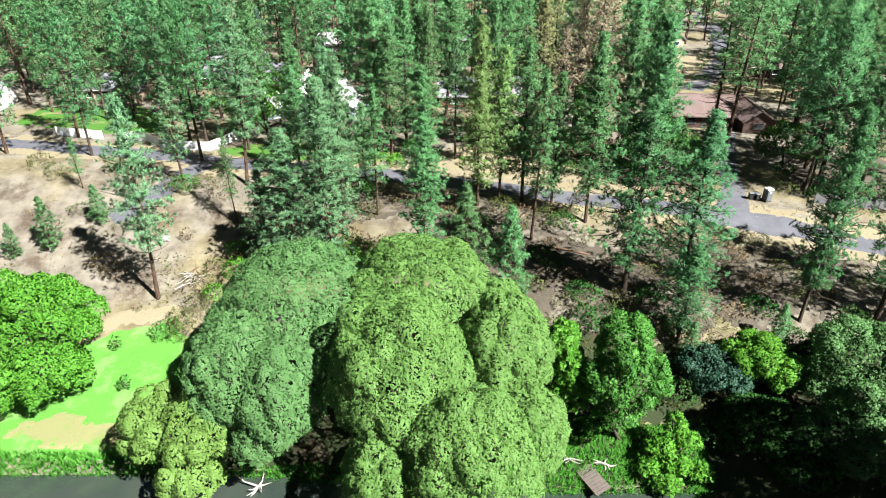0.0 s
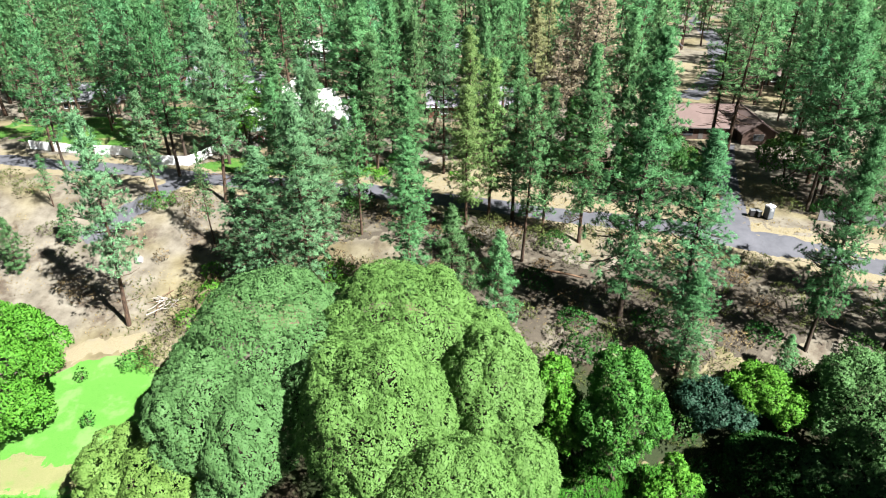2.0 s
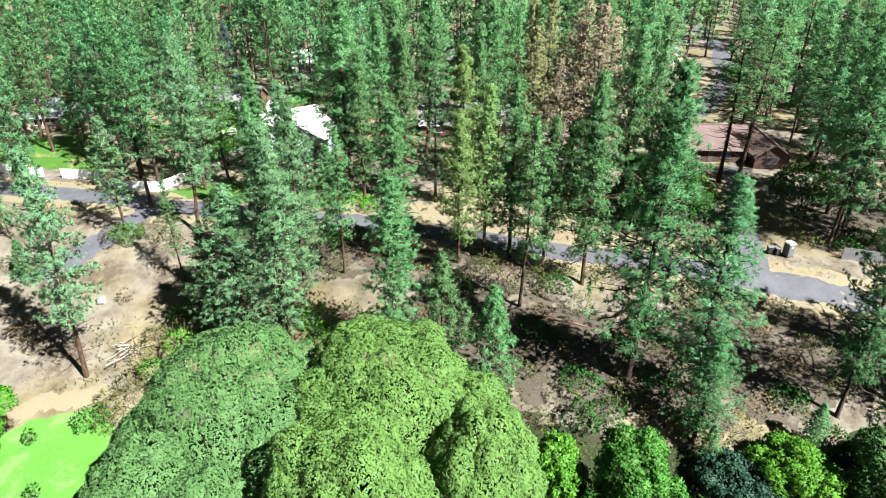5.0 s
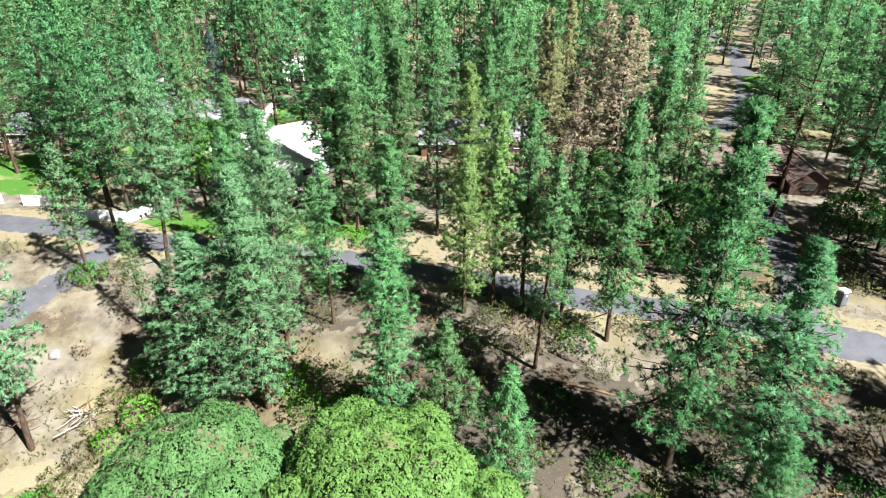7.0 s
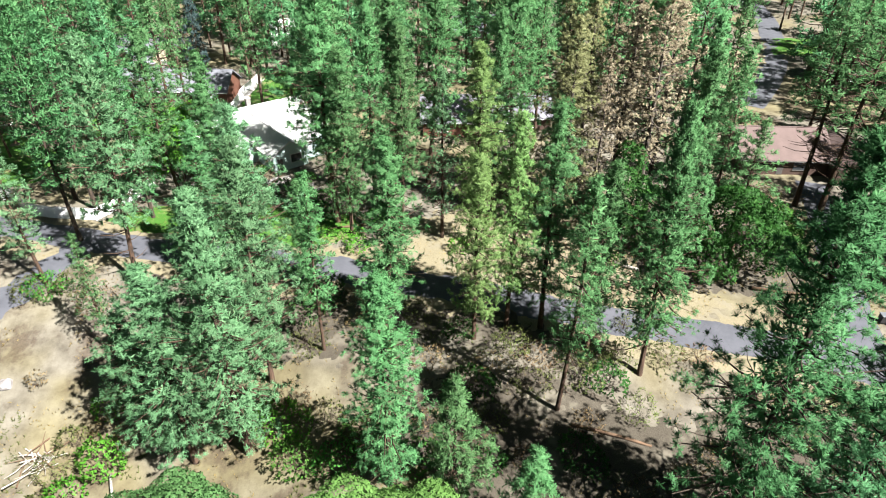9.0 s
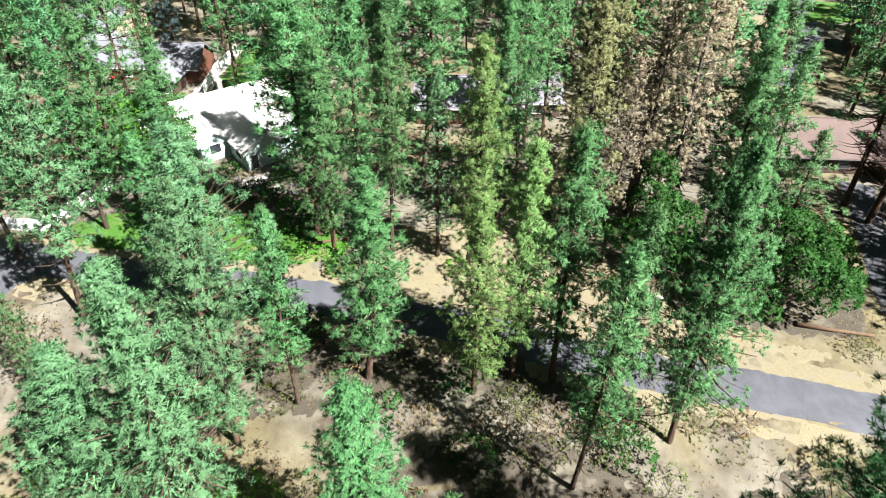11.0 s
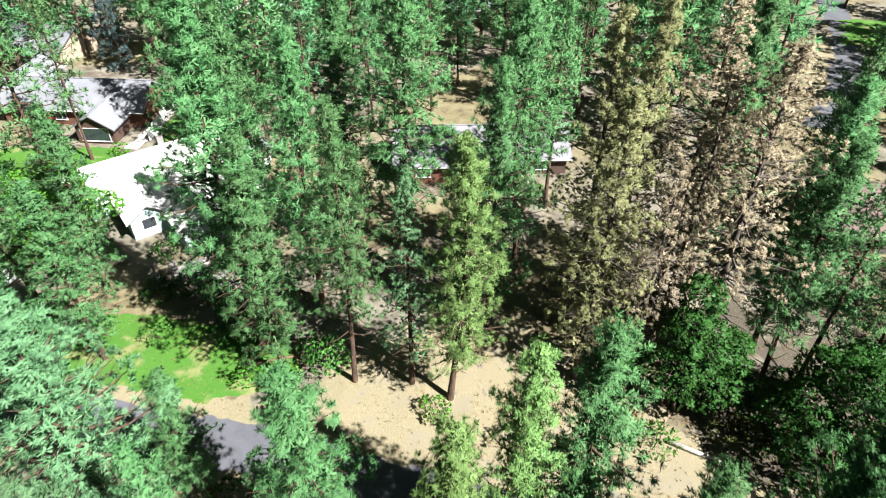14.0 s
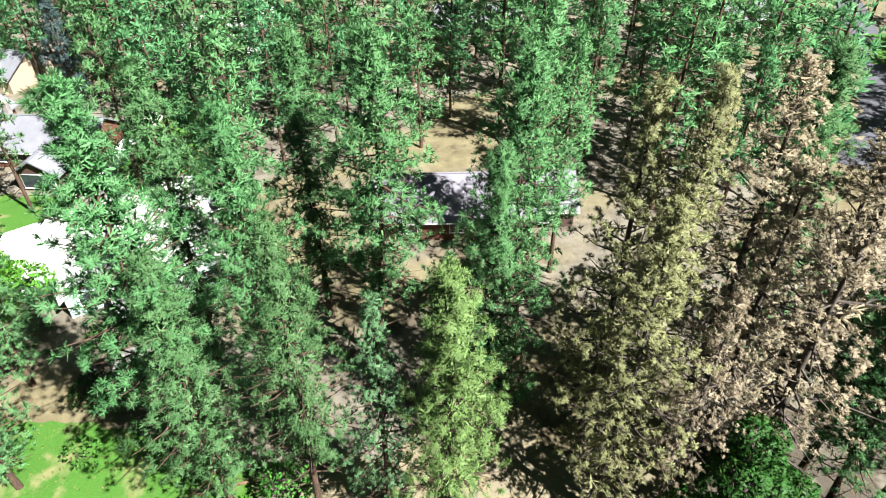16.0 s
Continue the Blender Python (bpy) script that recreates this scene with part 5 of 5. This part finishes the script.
shed = house((-21.3, 154.6), 36.9, [(-2.0, 2.0, -1.6, 1.6, 2.3, 3.3, "x")], M_TRIM, M_GREYROOF, "small white garden shed with grey roof", doors=[(0.0, -1.6)], over=0.3)
shed.name = "garden_shed"
shed["category"] = "shed"
# the grey house behind it
house((-50, 170.2), -4, [
    (-12, 10, -4.2, 4.2, 3.0, 5.8, "x"), (2.2, 7.8, -9.4, 0.5, 2.7, 4.5, "y", M_DARKWALL), (-16, -9, -1, 9, 3.0, 5.6, "y"),
], M_REDWALL, M_GREYROOF, "brown-walled house with pale grey shingle roof", windows=[(-8, -4.2, 0.9, 1.8, 1.3), (-3, -4.2, 0.9, 1.6, 1.3), (5.0, -9.4, 0.3, 4.2, 1.9)], doors=[(-0.5, -4.2)], chimneys=[(-4, 1.5, 4.5, 6.8, 0.8)])
# the brown house by the drive
house((59, 139.3), -4, [
    (-8.5, 5.0, -5.5, 5.5, 2.9, 5.9, "x"), (5.0, 11.4, -8.5, 3.5, 2.8, 4.9, "y"),
], M_DARKWALL, M_BROWNROOF, "dark-walled house with plain brown shingle roof", windows=[(-5, -5.5, 0.9, 1.8, 1.2), (0.5, -5.5, 0.9, 1.8, 1.2), (8.2, -8.5, 0.9, 2.0, 1.2)], doors=[(-2.4, -5.5)], trim=M_DARKTRIM)
# the lilac-roofed house among the pines
house((10.5, 154.5), 1.5, [
    (-11.5, 5.5, -4.8, 4.8, 3.0, 6.0, "x"), (3.5, 11.5, -3.2, 5.2, 3.0, 5.6, "x", M_DARKWALL),
], M_REDWALL, M_LILACROOF, "red-brown house with lilac-grey shingle roof under pines", windows=[(-8, -4.8, 0.9, 1.8, 1.2), (-2.5, -4.8, 0.9, 1.6, 1.2), (2.6, -4.8, 0.9, 1.2, 1.2), (8, -3.2, 0.9, 1.8, 1.2)], doors=[(0.4, -4.8)])
FAR_HOUSES = [(-82, 160, 8, M_TANWALL, M_GREYROOF), (-70, 196, -20, M_TANWALL, M_GREYROOF), (-34, 214, 15, M_TRIM, M_WHITEROOF), (14, 218, 0, M_TANWALL, M_GREYROOF), (70, 222, 20, M_TANWALL, M_LILACROOF), (108, 188, -12, M_TANWALL, M_BROWNROOF), (-112, 150, 5, M_TRIM, M_GREYROOF), (96, 150, 15, M_TANWALL, M_BROWNROOF), (94, 182, -8, M_DARKWALL, M_BROWNROOF)]
for k, (x, y, a, wm, rm) in enumerate(FAR_HOUSES):
    house((x, y), a, [(-8, 8, -4.5, 4.5, 3.0, 5.6, "x"), (1, 7, -8, 1, 3.0, 5.0, "y")], wm, rm, "single-storey house seen through the trees", windows=[(-5, -4.5, 0.9, 1.6, 1.2), (-1.5, -4.5, 0.9, 1.6, 1.2), (4, -8, 0.9, 2.0, 1.2)], doors=[(-3.2, -4.5)])


# ---- fences, portable toilet, logs and rocks ----
def fence(line, height, board, mat, label, gap=0.01, post_every=2.4, solid=True):
    """Posts and upright boards along a plan line."""
    root = new("fence")
    root.location = (*line[0], z_at(*line[0]))
    ox, oy, oz = root.location
    post_me = None
    for (x0, y0), (x1, y1) in zip(line, line[1:]):
        ln = math.hypot(x1 - x0, y1 - y0)
        ang = math.degrees(math.atan2(y1 - y0, x1 - x0))
        n = max(1, round(ln / post_every))
        for k in range(n + 1):
            x, y = x0 + (x1 - x0) * k / n, y0 + (y1 - y0) * k / n
            m = pose(x - ox, y - oy, z_at(x, y) - oz, 0, 0, ang)
            if post_me is None:
                p = part("post", boxed(-0.065, 0.065, -0.065, 0.065, -0.4, height + 0.12, 0.015), mat, root)
                post_me = p.data
            else:
                p = new("post", post_me)
                p.parent = root
            p.matrix_basis = m
            if k < n:
                w = ln / n
                q = part("panel", box(box(boxed(0.06, w - 0.06, -0.02, 0.02, 0.08, height), 0.06, w - 0.06, -0.04, 0.04, height, height + 0.07), 0.06, w - 0.06, -0.04, 0.04, 0.04, 0.14), mat, root)
                q.matrix_basis = m
    return tagged(root, label, "fence")


fence([(-66.5, 126.0), (-61.0, 125.4), (-55.6, 121.0), (-51.2, 120.0), (-46.0, 119.6), (-44.2, 123.0), (-41.6, 130.0)], 1.8, 0.15, M_WHITEFENCE, "solid white vinyl fence panels round the yard")
fence([(-81.0, 129.0), (-76.0, 128.0), (-70.5, 127.0)], 1.8, 0.15, M_WHITEFENCE, "solid white vinyl fence panels beside the lane")
fence([(60.8, 95.2), (66.0, 93.8), (72.0, 92.4), (80.0, 89.8)], 1.7, 0.15, M_GREYWOOD, "weathered grey board fence beside the lane")
fence([(-38.2, 161.0), (-38.6, 170.0), (-37.6, 181.0)], 1.7, 0.15, M_WHITEFENCE, "white fence along the back lawn")


def parasol(x, y, lean):
    root = new("garden_parasol")
    root.matrix_basis = pose(x, y, z_at(x, y) + 0.08, 0, 0, 20)
    part("base", boxed(-0.28, 0.28, -0.28, 0.28, 0.0, 0.09, 0.03), M_CONCRETE, root)
    v, f = tube([(0, 0, 0.09), (0, 0, 1.2), (0.0, -0.02 * lean, 2.25)], [0.03, 0.03, 0.025], 8)
    fresh("pole", v, f, M_GREYPLASTIC, root, smooth=True)
    tip, rim = (0, -0.02 * lean, 2.35), []
    for k in range(8):
        a = k * math.pi / 4
        rim.append((1.45 * math.cos(a), 1.45 * math.sin(a) - 0.1, 1.72 - 0.012 * lean * math.sin(a)))
    for k in range(8):
        a, b = rim[k], rim[(k + 1) % 8]
        low = [(q[0], q[1], q[2] - 0.14) for q in (a, b)]
        fresh("canopy_panel", [tip, a, b, low[1], low[0]], [(0, 1, 2), (1, 4, 3, 2)], M_PALECLOTH if k % 4 == 1 else M_REDCLOTH, root)
    return tagged(root, "red and cream garden parasol on the patio", "parasol")


parasol(-55.4, 164.6, 6)


def portable_toilet(x, y, turn):
    root = new("portable_toilet")
    root.matrix_basis = pose(x, y, z_at(x, y) + 0.08, 0, 0, turn)
    part("skid", boxed(-0.58, 0.58, -0.58, 0.58, 0.0, 0.12, 0.03), M_BLACK, root)
    part("cabin", boxed(-0.55, 0.55, -0.55, 0.55, 0.12, 2.05, 0.04), M_GREYPLASTIC, root, "grey moulded plastic cabin")
    d = part("door", boxed(-0.36, 0.36, -0.585, -0.55, 0.2, 1.95, 0.012), M_GREYPLASTIC, root)
    part("handle", boxed(0.24, 0.32, -0.62, -0.585, 1.0, 1.16, 0.01), M_BLACK, d)
    part("sign", boxed(-0.14, 0.14, -0.592, -0.585, 1.45, 1.72), M_WHITEPLASTIC, d, "plain white door sign")
    bm = bmesh.new()
    v = [bm.verts.new(p) for p in [(-0.6, -0.6, 2.03), (0.6, -0.6, 2.03), (0.6, 0.6, 2.03), (-0.6, 0.6, 2.03), (-0.5, -0.5, 2.22), (0.5, -0.5, 2.22), (0.5, 0.5, 2.22), (-0.5, 0.5, 2.22), (-0.25, -0.25, 2.32), (0.25, -0.25, 2.32), (0.25, 0.25, 2.32), (-0.25, 0.25, 2.32)]]
    bm.faces.new(v[3::-1])
    for k in range(2):
        for j in range(4):
            bm.faces.new((v[4 * k + j], v[4 * k + (j + 1) % 4], v[4 * k + 4 + (j + 1) % 4], v[4 * k + 4 + j]))
    bm.faces.new(v[8:12])
    part("roof", bm, M_WHITEPLASTIC, root, "white translucent domed roof")
    bm = bmesh.new()
    bmesh.ops.create_cone(bm, cap_ends=True, segments=10, radius1=0.06, radius2=0.06, depth=0.5, matrix=Matrix.Translation((0.4, 0.42, 2.3)))
    part("vent_pipe", bm, M_BLACK, root)
    return tagged(root, "grey portable toilet with white roof beside the lane", "toilet")


portable_toilet(53.4, 96.2, 20)


def bin_cart(x, y, turn):
    root = new("wheeled_bin")
    root.matrix_basis = pose(x, y, z_at(x, y) + 0.08, 0, 0, turn)
    part("body", boxed(-0.36, 0.36, -0.4, 0.4, 0.1, 1.0, 0.06), M_BLACK, root)
    part("lid", boxed(-0.4, 0.4, -0.46, 0.44, 1.0, 1.1, 0.03), M_GREYPLASTIC, root)
    for s in (-1, 1):
        bm = bmesh.new()
        bmesh.ops.create_cone(bm, cap_ends=True, segments=12, radius1=0.13, radius2=0.13, depth=0.06, matrix=pose(s * 0.34, 0.38, 0.13, 0, 90, 0))
        part("wheel", bm, M_BLACK, root)
    return tagged(root, "dark wheeled bin beside the portable toilet", "bin")


bin_cart(52.0, 96.6, 10)
bin_cart(51.1, 96.9, -8)


def log(points, r, mat, label, name="log", sides=8):
    z = [(x, y, z_at(x, y) + h) for x, y, h in points]
    o = z[0]
    v, f = tube([(a - o[0], b - o[1], c - o[2]) for a, b, c in z], [r * (1 - 0.45 * k / (len(z) - 1)) for k in range(len(z))], sides)
    v += np.random.default_rng(int(o[0] * 7) % 99 + 3).normal(0, r * 0.05, v.shape)
    bmv, bmf = v.tolist(), [tuple(q) for q in f.tolist()]
    bmf += [tuple(range(sides))[::-1], tuple(range(len(v) - sides, len(v)))]
    ob = fresh(name, bmv, bmf, mat, smooth=True)
    ob.location = o
    return tagged(ob, label, "log")


log([(39.2, 103.2, 0.2), (42.5, 102.3, 0.22), (46.2, 101.4, 0.2)], 0.28, M_BROWNWOOD, "long dull brown fallen log beside the lane")
log([(24.0, 108.4, 0.2), (26.3, 107.2, 0.2), (29.0, 106.2, 0.15)], 0.25, M_DEADWOOD, "pale fallen trunk on dry grass")
log([(43.0, 132.2, 0.2), (46.5, 131.5, 0.2), (49.5, 130.8, 0.15)], 0.3, M_DEADWOOD, "pale fallen trunk near the brown house")
log([(-31.0, 83.5, 0.3), (-30.2, 81.8, 0.6), (-29.4, 80.2, 0.9)], 0.16, M_DEADWOOD, "bleached dead stem in the brush")
log([(-13.4, 117.0, 0.2), (-8, 118.4, 0.2)], 0.2, M_BROWNWOOD, "brown fallen log under the pines")
log([(14.5, 84.0, 0.15), (19.0, 82.4, 0.2), (21.5, 81.5, 0.1)], 0.2, M_BROWNWOOD, "dark fallen trunk in the shade")


def rock(x, y, r, seed, mat=None, label="pale weathered boulder on bare dirt"):
    bm = bmesh.new()
    bmesh.ops.create_icosphere(bm, subdivisions=2, radius=r)
    for v in bm.verts:
        n = noise.noise(v.co / r * 1.4 + Vector((seed, 0, 0)))
        v.co *= 1 + 0.45 * n
        v.co.z *= 0.7
    me = bpy.data.meshes.new("boulder")
    bm.to_mesh(me)
    bm.free()
    me.materials.append(mat or M_STONE)
    ob = new("boulder", me)
    ob.location = (x, y, z_at(x, y) + r * 0.3)
    return tagged(ob, label, "rock", group="boulders")


rock(-45.8, 93.2, 0.75, 3.0)
rrng = np.random.default_rng(8)
for k in range(26):
    a = rrng.uniform(0, 1)
    rock(-26.5 + 10 * a + rrng.normal(0, 0.8), 128.5 + 3.0 * rrng.uniform() + 1.2 * math.sin(a * 5), rrng.uniform(0.35, 0.85), 10.0 + k, label="pale garden boulder below the mint house")
for k in range(14):
    rock(-38.0 + rrng.uniform(-2.0, 3.5), 133.0 + rrng.uniform(-3, 3), rrng.uniform(0.3, 0.7), 50.0 + k, label="pale garden boulder below the mint house")


# ---- river bank: dock piece, driftwood ----
def dock(x, y, z, turn):
    root = new("dock_section")
    root.matrix_basis = pose(x, y, z, 4, -7, turn)
    for k in range(9):
        part("plank", boxed(-1.0, 1.0, -1.8 + k * 0.40, -1.8 + k * 0.40 + 0.37, 0.0, 0.06, 0.01), M_DOCK, root)
    for s in (-0.8, 0.8):
        part("beam", boxed(s - 0.07, s + 0.07, -1.85, 1.85, -0.2, -0.002, 0.01), M_DOCK, root)
    return tagged(root, "tilted weathered wooden dock section on the bank", "dock")


dock(16.6, 49.4, -12.3, 28)


def drift(x, y, z, seed, reach, label):
    r = np.random.default_rng(seed)
    root = new("driftwood")
    root.location = (x, y, z)
    for k in range(9):
        a = r.uniform(0, 6.28)
        e = np.array([math.cos(a), math.sin(a) * 0.6, r.uniform(0.0, 0.45)]) * reach * r.uniform(0.5, 1.1)
        v, f = tube([(0, 0, 0.1), e * 0.5 + r.normal(0, 0.15, 3), e], [0.14, 0.09, 0.025], 5)
        fresh("branch", v, f, M_DEADWOOD, root, smooth=True)
    return tagged(root, label, "driftwood")


drift(14.2, 52.0, -12.0, 3, 2.6, "bleached driftwood limbs beside the dock section")
drift(18.2, 51.2, -12.0, 4, 1.3, "bleached tangled branches on the bank")
drift(-20.5, 49.3, -13.4, 5, 2.8, "bleached dead branches at the water's edge")
def brush_pile(x, y, radius, count, seed):
    """Cut dead branches thrown on one another."""
    r = np.random.default_rng(seed)
    root = new("brush_pile")
    root.location = (x, y, z_at(x, y))
    for k in range(count):
        a, lift = r.uniform(0, 6.28), r.uniform(0.05, 0.9)
        mid = np.array([r.normal(0, 0.4) * radius, r.normal(0, 0.4) * radius, lift])
        way = np.array([math.cos(a), math.sin(a), r.uniform(-0.15, 0.35)]) * r.uniform(0.5, 1.1) * radius
        v, f = tube([mid - way, mid + r.normal(0, 0.15, 3), mid + way], [r.uniform(0.05, 0.10), 0.05, 0.015], 5)
        v[:, 2] = np.maximum(v[:, 2], 0.02)
        fresh("branch", v, f, M_DEADWOOD if k % 3 else M_BROWNWOOD, root, smooth=True)
    return tagged(root, "heap of bleached dead branches on the dry slope", "brush")


brush_pile(-38.7, 84.9, 1.9, 34, 6)


# ---- grass ----
def grass(name, spots, count, length, width, mat, label, seed, spread=0.45):
    r = np.random.default_rng(seed)
    p = np.array([(x, y, z_at(x, y)) for x, y in spots])
    v, f, nv = blades(r, p, np.tile([[0, 0, 1.0]], (len(p), 1)), count, length, width, spread)
    return tagged(fresh(name, v, f, mat, normals=nv), label, "grass", kind="stuff")


g = np.random.default_rng(21)


def scatter(n, x0, x1, y0, y1, keep):
    out = []
    while len(out) < n:
        x, y = g.uniform(x0, x1), g.uniform(y0, y1)
        if keep(x, y):
            out.append((x, y))
    return out


def road_gap(x, y):
    return abs(y - float(np.interp(x, [p[0] for p in ROAD], [p[1] for p in ROAD])))


grass("bank_grass", scatter(6500, -62, 40, 47.0, 58, lambda x, y: (x < -28 and 49.4 < y < 53.4) or (4 < x < 30 and y > 47.5 and y < 57 - 0.1 * abs(x - 16)) or (-28 < x < 4 and 49 < y < 51.5)), 6, 0.85, 0.10, M_BANKGRASS, "tall lush green grass along the water", 22)
grass("bank_grass", scatter(1500, 9, 36, 54, 65, lambda x, y: noise.noise((x * 0.25, y * 0.25, 2.0)) > -0.1), 6, 0.55, 0.07, M_SHRUB, "olive weeds and dry grass among the bank trees", 27, 0.7)
grass("dry_grass", scatter(5200, -72, 70, 70, 128, lambda x, y: (x > -30 or y > 79) and road_gap(x, y) > 3.0 and noise.noise((x * 0.12, y * 0.12, 4.0)) > 0.02), 6, 0.34, 0.045, M_DRYGRASS, "bleached dry grass tufts on bare dirt", 23, 0.7)
grass("dry_grass", scatter(2600, -20, 60, 100, 135, lambda x, y: road_gap(x, y) > 3.2 and noise.noise((x * 0.2, y * 0.2, 8.0)) > 0.0), 6, 0.30, 0.045, M_DRYGRASS, "straw-coloured grass tufts beneath the pines", 24, 0.7)
grass("low_weeds", scatter(1800, -70, 60, 66, 100, lambda x, y: (x > -30 or y > 79) and road_gap(x, y) > 3.5 and noise.noise((x * 0.15, y * 0.15, 14.0)) > 0.18), 8, 0.42, 0.06, M_SHRUB, "olive weeds and scrub on the slope", 25, 0.8)
